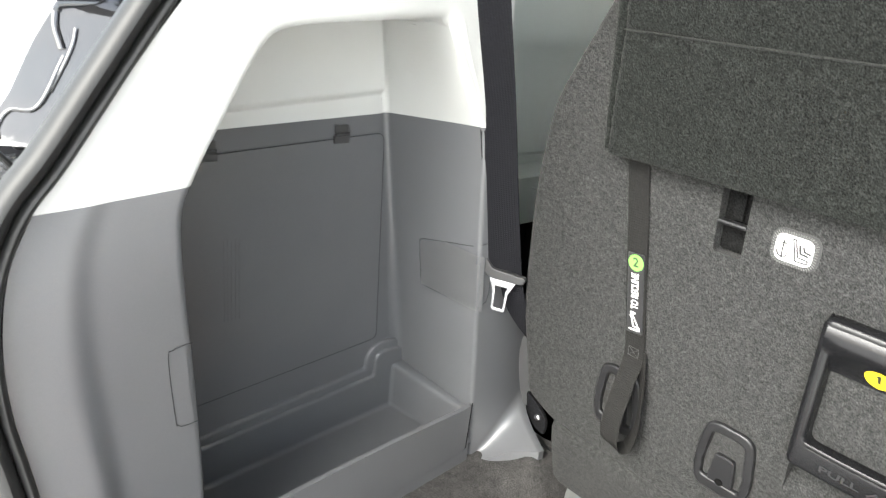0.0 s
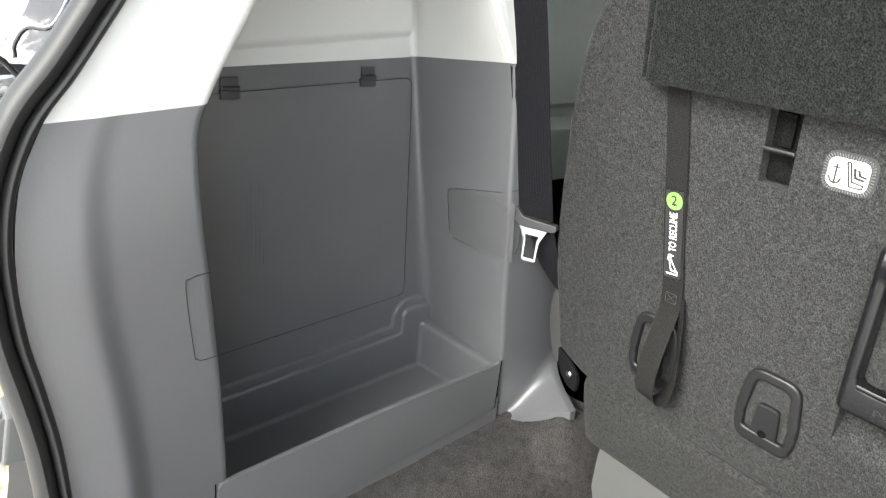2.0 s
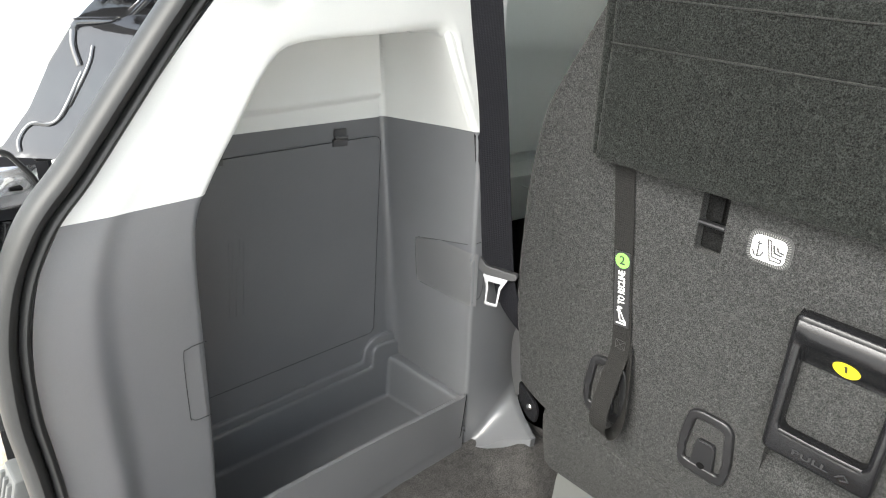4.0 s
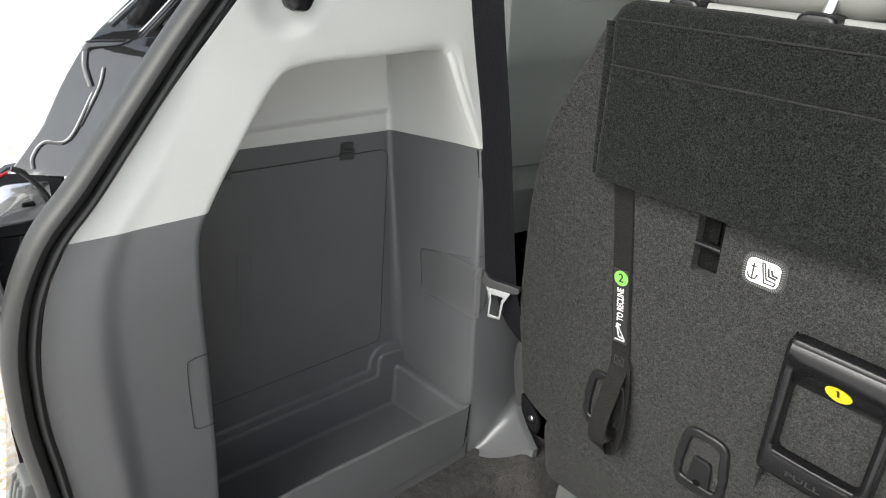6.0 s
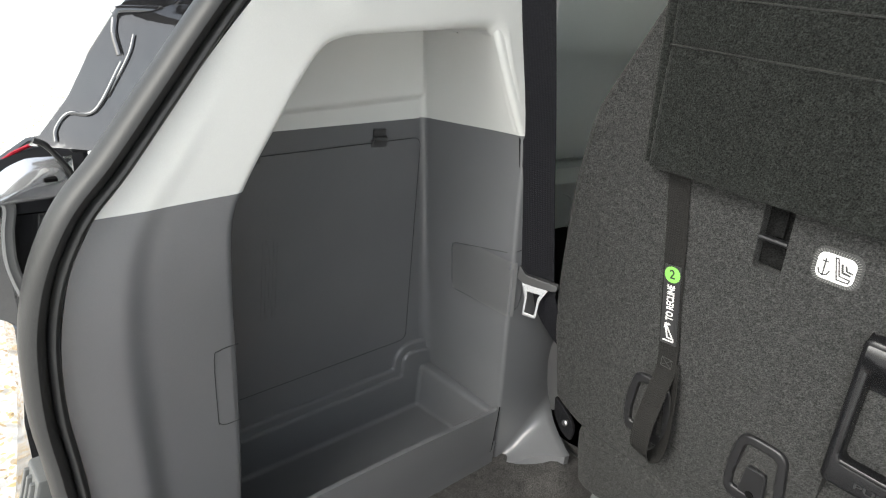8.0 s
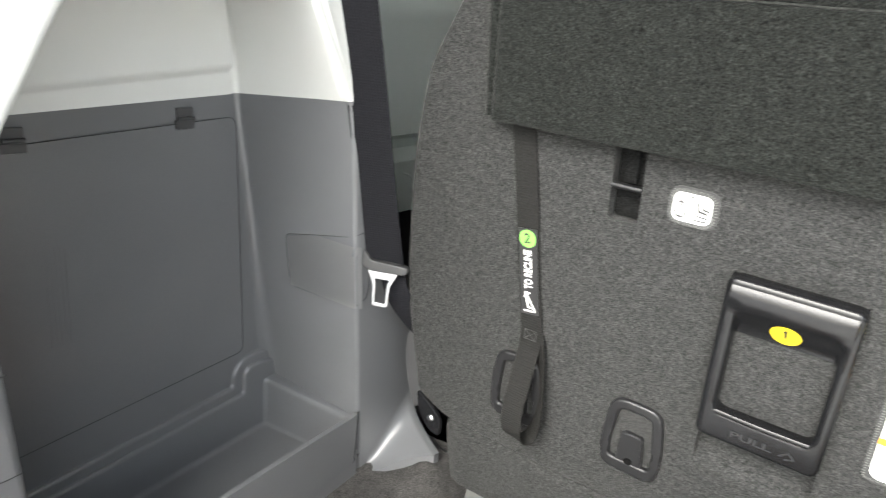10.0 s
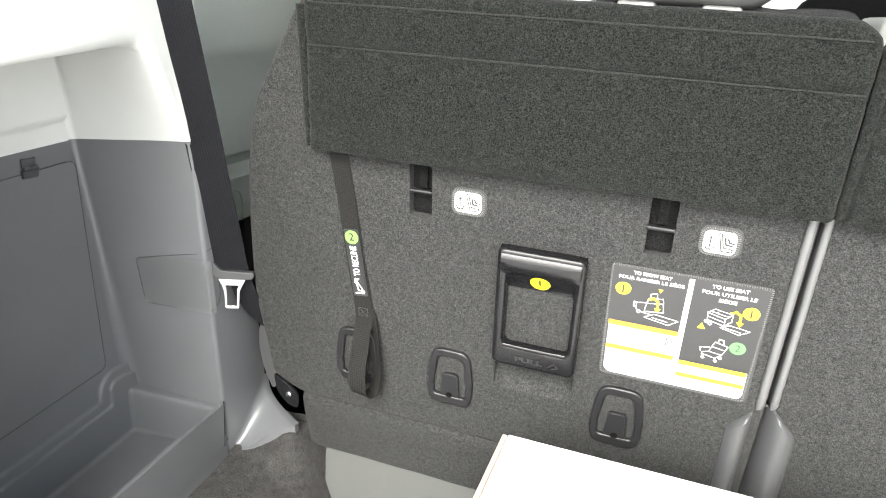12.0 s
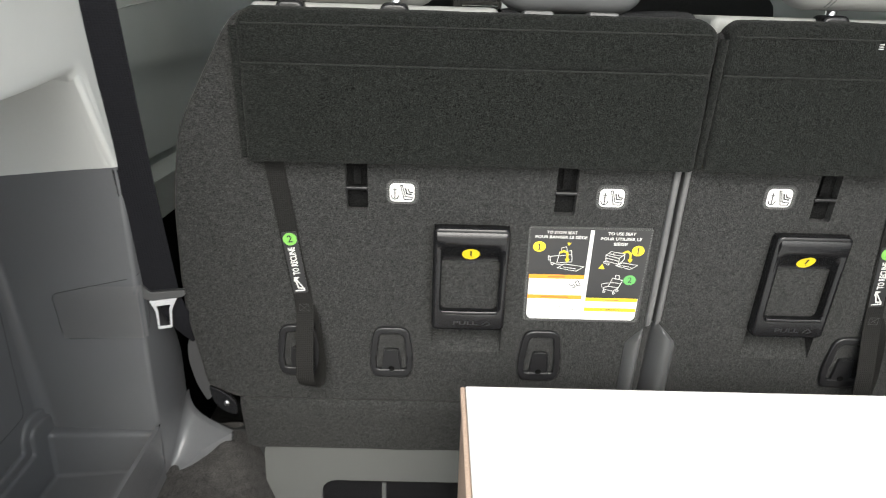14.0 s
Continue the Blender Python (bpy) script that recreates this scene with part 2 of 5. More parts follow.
def ring(bm, outer, inner, y0, y1, r=0.0, seg=2):
    """A frame between two outlines with the same number of points."""
    n = len(outer)
    o = [[bm.verts.new((x, y, z)) for x, z in outer] for y in (y0, y1)]
    i = [[bm.verts.new((x, y, z)) for x, z in inner] for y in (y0, y1)]
    for k in range(n):
        j = (k + 1) % n
        bm.faces.new((o[0][k], o[0][j], i[0][j], i[0][k]))
        bm.faces.new((o[1][k], i[1][k], i[1][j], o[1][j]))
        bm.faces.new((o[0][k], o[1][k], o[1][j], o[0][j]))
        bm.faces.new((i[0][k], i[0][j], i[1][j], i[1][k]))
    if r:
        rim = [e for loop in (o[0], i[0]) for k in range(n) if (e := bm.edges.get((loop[k], loop[(k + 1) % n])))]
        bmesh.ops.bevel(bm, geom=rim, offset=r, segments=seg, profile=0.5, affect="EDGES", clamp_overlap=True)
    return bm


def smoothed(points, n=6):
    """A Catmull-Rom line through the points."""
    p = [Vector(q) for q in points]
    p = [2 * p[0] - p[1]] + p + [2 * p[-1] - p[-2]]
    out = []
    for i in range(1, len(p) - 2):
        for k in range(n):
            t = k / n
            out.append(0.5 * (2 * p[i] + (p[i + 1] - p[i - 1]) * t + (2 * p[i - 1] - 5 * p[i] + 4 * p[i + 1] - p[i + 2]) * t * t + (3 * p[i] - p[i - 1] - 3 * p[i + 1] + p[i + 2]) * t ** 3))
    return out + [p[-2]]


def sweep(bm, path, profile, side, caps=True):
    """Pulls a closed profile (a: along side, b: across it) along a path."""
    rows = []
    n = len(path)
    for i, q in enumerate(path):
        t = (path[min(i + 1, n - 1)] - path[max(i - 1, 0)]).normalized()
        s = side[i] if isinstance(side, list) else Vector(side)
        s = (s - t * s.dot(t)).normalized()
        u = t.cross(s)
        rows.append([bm.verts.new(q + s * a + u * b) for a, b in profile])
    k = len(profile)
    for i in range(n - 1):
        for j in range(k):
            bm.faces.new((rows[i][j], rows[i][(j + 1) % k], rows[i + 1][(j + 1) % k], rows[i + 1][j]))
    if caps:
        bm.faces.new(rows[0])
        bm.faces.new(rows[-1][::-1])
    return bm


def tube(bm, path, r, n=8):
    t = (path[1] - path[0]).normalized()
    side = Vector((1, 0, 0)) if abs(t.x) < 0.8 else Vector((0, 0, 1))
    return sweep(bm, path, [(r * math.cos(2 * math.pi * k / n), r * math.sin(2 * math.pi * k / n)) for k in range(n)], side)


def grid(bm, rows):
    """Quads over rows of points."""
    v = [[bm.verts.new(p) for p in row] for row in rows]
    for i in range(len(v) - 1):
        for j in range(len(v[0]) - 1):
            bm.faces.new((v[i][j], v[i][j + 1], v[i + 1][j + 1], v[i + 1][j]))
    return bm


def carve(ob, *cutters):
    """Cuts closed bmeshes (in the coordinates of ob's parent chain: world) out of a mesh object."""
    made = []
    for bm in cutters:
        bmesh.ops.recalc_face_normals(bm, faces=bm.faces)
        me = bpy.data.meshes.new("cut")
        bm.to_mesh(me)
        bm.free()
        c = new("cut", me)
        made.append(c)
        mod = ob.modifiers.new("cut", "BOOLEAN")
        mod.object, mod.operation, mod.solver = c, "DIFFERENCE", "EXACT"
    bpy.context.view_layer.update()
    me = bpy.data.meshes.new_from_object(ob.evaluated_get(bpy.context.evaluated_depsgraph_get()))
    ob.modifiers.clear()
    old, ob.data = ob.data, me
    for f in me.polygons:
        f.use_smooth = True
    me.set_sharp_from_angle(angle=radians(40))
    mod = ob.modifiers.new("normals", "WEIGHTED_NORMAL")
    mod.keep_sharp = True
    for c in made:
        bpy.data.objects.remove(c)
    return ob


def lettering(text, size, cx, cz, y, turn=0, bold=0.0, width=None):
    """A bmesh of flat lettering centred at (cx, cz), read from the tailgate."""
    c = bpy.data.curves.new("t", "FONT")
    c.body, c.size, c.align_x, c.align_y, c.offset, c.extrude = text, size, "CENTER", "CENTER", bold, 0.0001
    c.resolution_u = 3
    ob = new("t", c)
    bpy.context.view_layer.update()
    me = bpy.data.meshes.new_from_object(ob.evaluated_get(bpy.context.evaluated_depsgraph_get()))
    bpy.data.objects.remove(ob)
    bm = bmesh.new()
    bm.from_mesh(me)
    xs = [v.co.x for v in bm.verts]
    s = width / (max(xs) - min(xs)) if width else 1.0
    bm.transform(Matrix.Translation((cx, y, cz)) @ Matrix.Rotation(radians(90), 4, "X") @ Matrix.Rotation(radians(turn), 4, "Z") @ Matrix.Diagonal((s, 1, 1, 1)))
    return bm


def stroke(bm, pts, w, y, thick=0.0004):
    """A flat line of width w through x-z points."""
    for (x0, z0), (x1, z1) in zip(pts, pts[1:]):
        d = Vector((x1 - x0, z1 - z0))
        if d.length < 1e-6:
            continue
        d.normalize()
        n = Vector((-d.y, d.x)) * w / 2
        e = d * w * 0.3
        q = [(x0 - e.x + n.x, z0 - e.y + n.y), (x0 - e.x - n.x, z0 - e.y - n.y), (x1 + e.x - n.x, z1 + e.y - n.y), (x1 + e.x + n.x, z1 + e.y + n.y)]
        prism(bm, q, y, y + thick)
    return bm


B = bmesh.new


# ---- the side trim of the cargo bay ----
def lean_x(z):
    """The pillar's inboard edge, which leans inboard with height."""
    return 0.0065 + 0.0445 * (max(z, 0.05) - 0.162)


def rim_x(z):
    """The face of the trim at the niche's rear rim."""
    return 0.043 + 0.055 * (z - 0.634)


def trim_x(y, z):
    """How far inboard the face of the side trim stands between the niche's rear rim and the pillar."""
    return rim_x(z) + (lean_x(z) - rim_x(z)) * min(1, max(0, (y + 0.49) / 0.43))


def front_y(z):
    """The rearward face of the niche's front wall."""
    return -0.06 + 0.15 * (0.66 - z)


PAIRS = [((-0.470, -0.12), (-0.65, -0.12)), ((-0.470, 0.05), (-0.651, 0.05)), ((-0.4705, 0.158), (-0.653, 0.158)), ((-0.473, 0.22), (-0.652, 0.22)), ((-0.477, 0.29), (-0.656, 0.29)), ((-0.486, 0.41), (-0.669, 0.41)),
         ((-0.494, 0.50), (-0.671, 0.49)), ((-0.498, 0.57), (-0.660, 0.562)), ((-0.496, 0.608), (-0.641, 0.608)), ((-0.486, 0.635), (-0.625, 0.634)), ((-0.470, 0.668), (-0.598, 0.668)),
         ((-0.449, 0.707), (-0.571, 0.708)), ((-0.430, 0.743), (-0.541, 0.749)), ((-0.411, 0.772), (-0.505, 0.800)), ((-0.391, 0.787), (-0.455, 0.866)), ((-0.345, 0.795), (-0.36, 0.985)),
         ((-0.25, 0.802), (-0.26, 1.12)), ((-0.175, 0.808), (-0.16, 1.10)), ((-0.155, 0.802), (-0.120, 0.92)), ((-0.141, 0.788), (-0.094, 0.79)), ((-0.110, 0.732), (-0.078, 0.730)), ((-0.071, 0.669), (-0.060, 0.668))]
EDGE_IN = smoothed([(0, a[0], a[1]) for a, b in PAIRS], 8)
EDGE_OUT = smoothed([(0, b[0], b[1]) for a, b in PAIRS], 8)


def column_x(t, x_in):
    """The column's face: swelling inboard from the seal (t = 0) to a soft step, then level to the rim (t = 1)."""
    if t < 0.33:
        return 0.0435 + 0.0025 * t / 0.33
    u = min(1, (t - 0.33) / 0.17)
    return x_in + (0.046 - x_in) * (1 - 0.45 * u * u * (3 - 2 * u) - 0.55 * (t - 0.33) / 0.67)


def face_x(y, z):
    """The column's face below the seam, by place."""
    i = min(range(len(EDGE_IN)), key=lambda k: abs(EDGE_IN[k].z - z) + (EDGE_IN[k].y > -0.4))
    a, b = EDGE_IN[i].y, EDGE_OUT[i].y
    return column_x((y - b) / (a - b), rim_x(z))


def dish(y, z):
    """Depth of the round recess about the knob."""
    u = min(1, max(0, (0.047 - math.hypot(y - KNOB[0] + 0.004, z - KNOB[1])) / 0.020))
    return 0.009 * u * u * (3 - 2 * u)


def rim_r(y):
    """Rounding of the niche's rim, softer towards the pillar."""
    k = min(1, max(0, (y + 0.36) / 0.20))
    return 0.010 + 0.007 * k * k * (3 - 2 * k)


KNOB = (-0.394, 0.868)


def face_patch():
    """The inboard face from the seal to the niche's rim, its rounded rim and the niche's rear and top walls."""
    rows = []
    n = 30
    for a, b in zip(EDGE_IN, EDGE_OUT):
        row = []
        for k in range(n + 1):
            t = k / n
            p = b.lerp(a, t * (1 - min(0.9, rim_r(a.y) / (a - b).length)))
            fade = min(1, max(0, (0.84 - p.z) / 0.10)) * min(1, max(0, (-0.37 - a.y) / 0.05))
            x_in = trim_x(a.y, a.z)
            row.append(Vector((x_in + (column_x(t, x_in) - x_in) * fade + (trim_x(p.y, p.z) - x_in) * (1 - fade) - dish(p.y, p.z), p.y, p.z)))
        inner = Vector((0, a.y - b.y, a.z - b.z)).normalized()
        r = rim_r(a.y)
        rim = Vector((trim_x(a.y, a.z), a.y, a.z))
        row[-1] = rim - inner * r
        for ang in (15, 30, 45, 60, 75, 90):
            row.append(rim - inner * r * (1 - math.sin(radians(ang))) + Vector((-r * (1 - math.cos(radians(ang))), 0, 0)))
        deep = [rim + inner * 0.008 + Vector((-0.08, 0, 0)), rim + inner * 0.015 + Vector((-0.245, 0, 0))]
        if a.y > -0.168 and a.z < 0.806:
            deep = [Vector((p.x, wall_y(p.x, p.z) + 0.006, p.z)) for p in deep]
        row += deep
        rows.append(row)
    return grid(B(), rows)


SKEW = 0.06


def corner_r(z):
    """Radius of the corner between the niche's back and front walls, growing towards the bin."""
    return 0.010 + 0.010 * min(1, max(0, (0.64 - z) / 0.40))


def corner_y(z):
    """Where the flat back of the niche ends and the rounded corner begins."""
    return front_y(z) - SKEW * (lean_x(z) + 0.16) - corner_r(z)


EDGE = ((0.655, -0.060), (0.669, -0.071), (0.724, -0.106), (0.777, -0.138), (0.80, -0.152), (0.85, -0.180), (1.2, -0.25))


def wall_y(x, z):
    """The niche's front wall: upright at the back, leaning rearward along its inboard edge above the seam."""
    y = front_y(z) - SKEW * (lean_x(z) - x)
    if z < 0.655:
        return y
    e = float(np.interp(z, [p[0] for p in EDGE], [p[1] for p in EDGE]))
    u = min(1, max(0, (x + 0.156) / 0.160))
    return y + (min(e, y) - y) * u


def pillar_side(z, s):
    """The pillar's inboard side: short above, sweeping forward and inboard to the seat below."""
    y = front_y(z)
    k = min(1, max(0, (0.50 - z) / 0.25))
    k = k * k * (3 - 2 * k)
    x = lean_x(z)
    a, c, b = Vector((x + 0.0025, y + 0.019, z)), Vector((x + 0.0045 + 0.004 * k, y + 0.030 + 0.035 * k, z)), Vector((x + 0.0035 + 0.004 * k, y + 0.040 + 0.085 * k, z))
    return (1 - s) ** 2 * a + 2 * s * (1 - s) * c + s * s * b


def front_patch(z0, z1, n=16):
    """The niche's front wall, with the rounded corner to the back, and the pillar side running forward."""
    rows = []
    for i in range(n + 1):
        z = z0 + (z1 - z0) * i / n
        y = front_y(z)
        row = []
        for a in range(0, 91, 18):
            r = corner_r(z)
            row.append(Vector((-0.190 + r * (1 - math.cos(radians(a))), corner_y(z) + r * math.sin(radians(a)), z)))
        row += [Vector((x, wall_y(x, z) + 0.0005, z)) for x in (-0.12, -0.08, -0.04)]
        y = wall_y(lean_x(z) - 0.0065, z)
        for a in range(0, 91, 18):
            row.append(Vector((lean_x(z) - 0.0065 + 0.0075 * math.sin(radians(a)), y + 0.0005 + 0.0075 * (1 - math.cos(radians(a))), z)))
        row += [pillar_side(z, s) for s in (0.0, 0.15, 0.3, 0.45, 0.6, 0.75, 0.9, 1.0)]
        if z > 0.50:
            row[-1] = Vector((-0.04, y + 0.042, z))
        rows.append(row)
    return grid(B(), rows)


def split(bm, co, no):
    """The parts of a mesh above and below a plane."""
    out = []
    for keep in (True, False):
        c = bm.copy()
        bmesh.ops.bisect_plane(c, geom=c.verts[:] + c.edges[:] + c.faces[:], plane_co=co, plane_no=no, clear_inner=keep, clear_outer=not keep)
        out.append(c)
    bm.free()
    return out


def join(*meshes):
    out = B()
    for bm in meshes:
        me = bpy.data.meshes.new("j")
        bm.to_mesh(me)
        bm.free()
        out.from_mesh(me)
        bpy.data.meshes.remove(me)
    return out


face_hi, face_lo = split(face_patch(), (0.038, -0.497, 0.630), (0.0, -0.075, 1.0))
front_hi, front_lo = split(front_patch(-0.02, 1.10, 28), (-0.19, -0.06, 0.644), (-0.10, 0.0, 1.0))
# Back wall: the dark lower sheet, and the pale upper one with its shelf-like step.
def back_rows(levels):
    """Rows of the niche's back: (inboard step, height at the front corner, rise per metre)."""
    rows = []
    for dx, z0, rise in levels:
        row = []
        for k in range(12):
            t = k / 11
            z = z0
            y1 = corner_y(z0)
            y0 = -0.56 + 0.9 * max(0.0, z0 - 0.66)
            y = y0 + (y1 - y0) * t
            row.append((-0.19 + dx, y, z0 + rise * (y + 0.07)))
        rows.append(row)
    return rows


back_lo = grid(B(), back_rows([(0, 0.110, 0.0), (0, 0.3, 0.0), (0, 0.5, 0.0), (0, 0.643, 0.043)]))
back_hi = grid(B(), back_rows([(0, 0.643, 0.043), (0, 0.672, 0.075), (0.002, 0.677, 0.08), (0.009, 0.682, 0.08), (0.012, 0.689, 0.08), (0.012, 0.76, 0.04), (0.010, 0.84, 0.0)]))

trim_hi = holder("upper_side_trim", (0.03, -0.4, 0.63), "pale grey moulded plastic trim above the storage niche", "trim", kind="structure")
part("face_panel", join(face_hi, front_hi), PALE, trim_hi)
part("niche_back", back_hi, PALE, trim_hi)
trim_lo = holder("lower_side_trim", (0.03, -0.4, 0.0), "dark grey moulded plastic side trim with a storage niche", "trim", kind="structure")
part("face_panel", join(face_lo, front_lo), GREY, trim_lo)
part("niche_back", back_lo, GREY, trim_lo)

# Bin at the foot of the niche: a stepped wall whose step arches over a corner boss, the floor and the end wall.
ARC = [radians(q) for q in (0, 15, 30, 45, 60, 75, 90)]
STEP = [(-0.0004, 0.0170), (0.0, 0.0145)] + [(0.0006 + 0.0056 * math.sin(q), 0.0070 + 0.0060 * math.cos(q)) for q in ARC] + [(0.0062, 0.0), (0.0064, -0.0030)] + [(0.0068 + 0.0056 * math.sin(q), -0.0100 + 0.0060 * math.cos(q)) for q in ARC] + [(0.0125, -0.0140)]


def step_line(d):
    """The step's line at an offset d: along the wall, up and over the arch in the corner, and on."""
    r, c, f = 0.022 + d, -0.0445, 0.006
    pts = [(-0.52 + (c - r - f + 0.52) * k / 12, d) for k in range(12)]
    pts += [(c - r - f + f * math.sin(radians(q)), d + f * (1 - math.cos(radians(q)))) for q in (0, 30, 60, 90)]
    pts += [(c - r * math.cos(radians(q)), 0.024 + r * math.sin(radians(q))) for q in range(0, 91, 10)]
    return pts + [(c + (0.016 - c) * k / 6, 0.024 + r - 0.012 * (k / 6) ** 2) for k in range(1, 7)]


def bin_z(y):
    """The floor of the bin."""
    return 0.0735 + 0.067 * y


def on_wall(dx, y, v):
    return (-0.1898 + dx, y, 0.151 + 0.077 * (y + 0.078) + v + 0.002)


ys = [y for y, v in step_line(-0.0140)]
rows = [[on_wall(dx, y, v) for y, v in step_line(d)] for dx, d in STEP]
rows.append([on_wall(0.0126, y, -0.05) for y in ys])
for k in range(7):
    q = radians(90 * k / 6)
    rows.append([(-0.1772 + 0.008 * (1 - math.cos(q)), y, bin_z(y) + 0.008 * (1 - math.sin(q))) for y in ys])
part("bin_wall", grid(B(), rows), GREY, trim_lo)
part("bin_floor", grid(B(), [[(x, y, bin_z(y)) for x in (-0.1692, -0.10, 0.004)] for y in (-0.53, -0.3, 0.03)]), GREY, trim_lo)
rows = []
for dy, z in ((0.0300, 0.164), (0.0185, 0.1632), (0.013, 0.1625), (0.006, 0.1620), (0.0025, 0.1605), (0.0005, 0.157), (0.0, 0.152), (0.0, 0.11), (0.0, 0.0790), (-0.0008, 0.0760), (-0.0028, 0.0735), (-0.0060, 0.0722), (-0.010, 0.0720)):
    row = []
    for x in (-0.1778, -0.1774, -0.1762, -0.1742, -0.172, -0.169, -0.14, -0.09, -0.04, 0.004):
        c = min(1.0, max(0.0, (-0.169 - x) / 0.0088))
        row.append((x, -0.018 + 0.13 * (x + 0.178) + dy - 0.009 * (1 - math.sqrt(1 - c * c)), z - 0.055 * (x + 0.178) * (z > 0.14)))
    rows.append(row)
part("bin_end", grid(B(), rows), GREY, trim_lo)

# Loose front board of the bin.
bm = B()
board = rounded([(-0.486, 0.020), (0.014, 0.066), (0.011, 0.166), (0.001, 0.163), (-0.25, 0.157), (-0.486, 0.141)], [0.004, 0.008, 0.003, 0.002, 0.15, 0.006], 6)
rows = [[bm.verts.new((trim_x(y, z) + dx, y, z)) for y, z in board] for dx in (0.004, -0.0035)]
bm.faces.new(rows[0])
bm.faces.new(rows[1][::-1])
k = len(board)
for i in range(k):
    bm.faces.new((rows[0][i], rows[1][i], rows[1][(i + 1) % k], rows[0][(i + 1) % k]))
bmesh.ops.bevel(bm, geom=[e for e in bm.edges if e.verts[0] in rows[0] and e.verts[1] in rows[0]], offset=0.003, segments=2, affect="EDGES", clamp_overlap=True)
part("bin_front_board", bm, GREY, trim_lo, "removable dark grey board closing the bin")
bm = B()
gap = [Vector((trim_x(y, z) + 0.001, y, z)) for y, z in [(-0.489, 0.143), (-0.490, 0.018), (-0.3, 0.0395), (0.008, 0.0635), (0.018, 0.068), (0.0155, 0.166)]]
tube(bm, gap, 0.0010, 6)
part("shut_line", bm, GROOVE, trim_lo)
# Kick strip under the board, flaring to the floor.
rows = []
for y in [-0.66 + 0.057 * k for k in range(13)]:
    zb = 0.030 + 0.038 * (y + 0.497) / 0.513
    x0 = trim_x(y, zb) + 0.0015
    rows.append([(x0, y, zb + 0.02), (x0, y, zb - 0.003), (x0 + 0.001, y, zb - 0.03), (x0 + 0.001, y, zb - 0.08)])
part("kick_strip", grid(B(), rows), GREY, trim_lo)
# Foot that sweeps from the pillar to the seat hinge.
rows = []
feet = smoothed([(0.017, 0.040, 0.045), (0.040, 0.053, 0.053), (0.062, 0.070, 0.069), (0.090, 0.082, 0.080), (0.112, 0.092, 0.086)], 5)
for i, b in enumerate(feet):
    s = i / (len(feet) - 1)
    b = b + Vector((0.0, 0.0, -0.005 + 0.009 * s))
    a = pillar_side(0.056 + 0.104 * s, s)
    top = b + Vector((0.0, 0.0, 0.002 + 0.004 * s))
    drop = a.z - top.z
    p1, p2 = Vector((a.x, a.y, top.z + 0.30 * drop)), Vector((a.x * 0.86 + top.x * 0.14, a.y * 0.90 + top.y * 0.10, top.z + 0.10 * drop))
    row = [(1 - t) ** 3 * a + 3 * t * (1 - t) ** 2 * p1 + 3 * t * t * (1 - t) * p2 + t ** 3 * top for t in [k / 18 for k in range(19)]]
    row += [b, b + Vector((0, 0, -0.035))]
    rows.append(row)
rows.append([p + Vector((0.0005, 0.012, -0.0005)) for p in rows[-1]])
part("foot", grid(B(), rows), GREY, trim_lo)

# Access door in the back of the niche, its two hinges and its moulded lines.
door = holder("access_door", (-0.187, -0.25, 0.2), "dark grey plastic access door closed in the niche's back", "access door")
outline = rounded([(-0.52, 0.190), (-0.057, 0.225), (-0.073, 0.611), (-0.52, 0.589)], [0.0, 0.014, 0.016, 0.0], 5)
bm = B()
a = [bm.verts.new((-0.1878, y, z)) for y, z in outline]
bm.faces.new(a)
b = [bm.verts.new((-0.1910, y, z)) for y, z in outline]
bm.faces.new(b[::-1])
for i in range(len(a)):
    j = (i + 1) % len(a)
    bm.faces.new((a[i], b[i], b[j], a[j]))
bmesh.ops.recalc_face_normals(bm, faces=bm.faces)
part("door_leaf", bm, GREY, door)
bm = B()
tube(bm, [Vector((-0.1876, y, z)) for y, z in outline], 0.00045, 6)
part("shut_line", bm, HAIRLINE, door)
for y, z in ((-0.157, 0.614), (-0.374, 0.6025)):
    bm = rbox(B(), (-0.190, y - 0.014, z - 0.015), (-0.1845, y + 0.014, z - 0.002), 0.0015)
    rbox(bm, (-0.190, y - 0.012, z + 0.001), (-0.1865, y + 0.012, z + 0.014), 0.001)
    tube(bm, [Vector((-0.1845, y - 0.012, z - 0.0005)), Vector((-0.1845, y + 0.012, z - 0.0005))], 0.0030, 10)
    part("hinge", bm, DARKGREY, door, "small black plastic hinge")
for k in range(5):
    bm = rbox(B(), (-0.1895, -0.352 + 0.006 * k, 0.335), (-0.1870, -0.3514 + 0.006 * k, 0.335 + 0.13 + 0.004 * (k % 2)))
    part("rib", bm, GREY, door)


def cover_line(points, name, label, parent_base):
    ob = holder(name, parent_base, label, "cover")
    bm = B()
    tube(bm, [Vector(p) for p in points], 0.0005, 6)
    part("shut_line", bm, HAIRLINE, ob)
    return ob


# Small snap-in covers: on the column, and round the pillar's edge.
col = [(-0.490, 0.446), (-0.502, 0.4455), (-0.513, 0.443), (-0.5185, 0.433), (-0.5115, 0.348), (-0.509, 0.341), (-0.503, 0.3365), (-0.483, 0.336)]
snap = cover_line([(face_x(p.y, p.z) + 0.0004, p.y, p.z) for p in smoothed([(0, y, z) for y, z in col], 4)], "socket_cover", "grey snap-in plastic cover on the trim column", (0.04, -0.51, 0.335))
bm = B()
f = [bm.verts.new((face_x(y, z) + 0.0003, y, z)) for y, z in ((min(y, -0.4995 + 0.09 * (0.446 - z)), z) for y, z in col)]
bm.faces.new(f)
part("cover_plate", bm, GREY, snap)
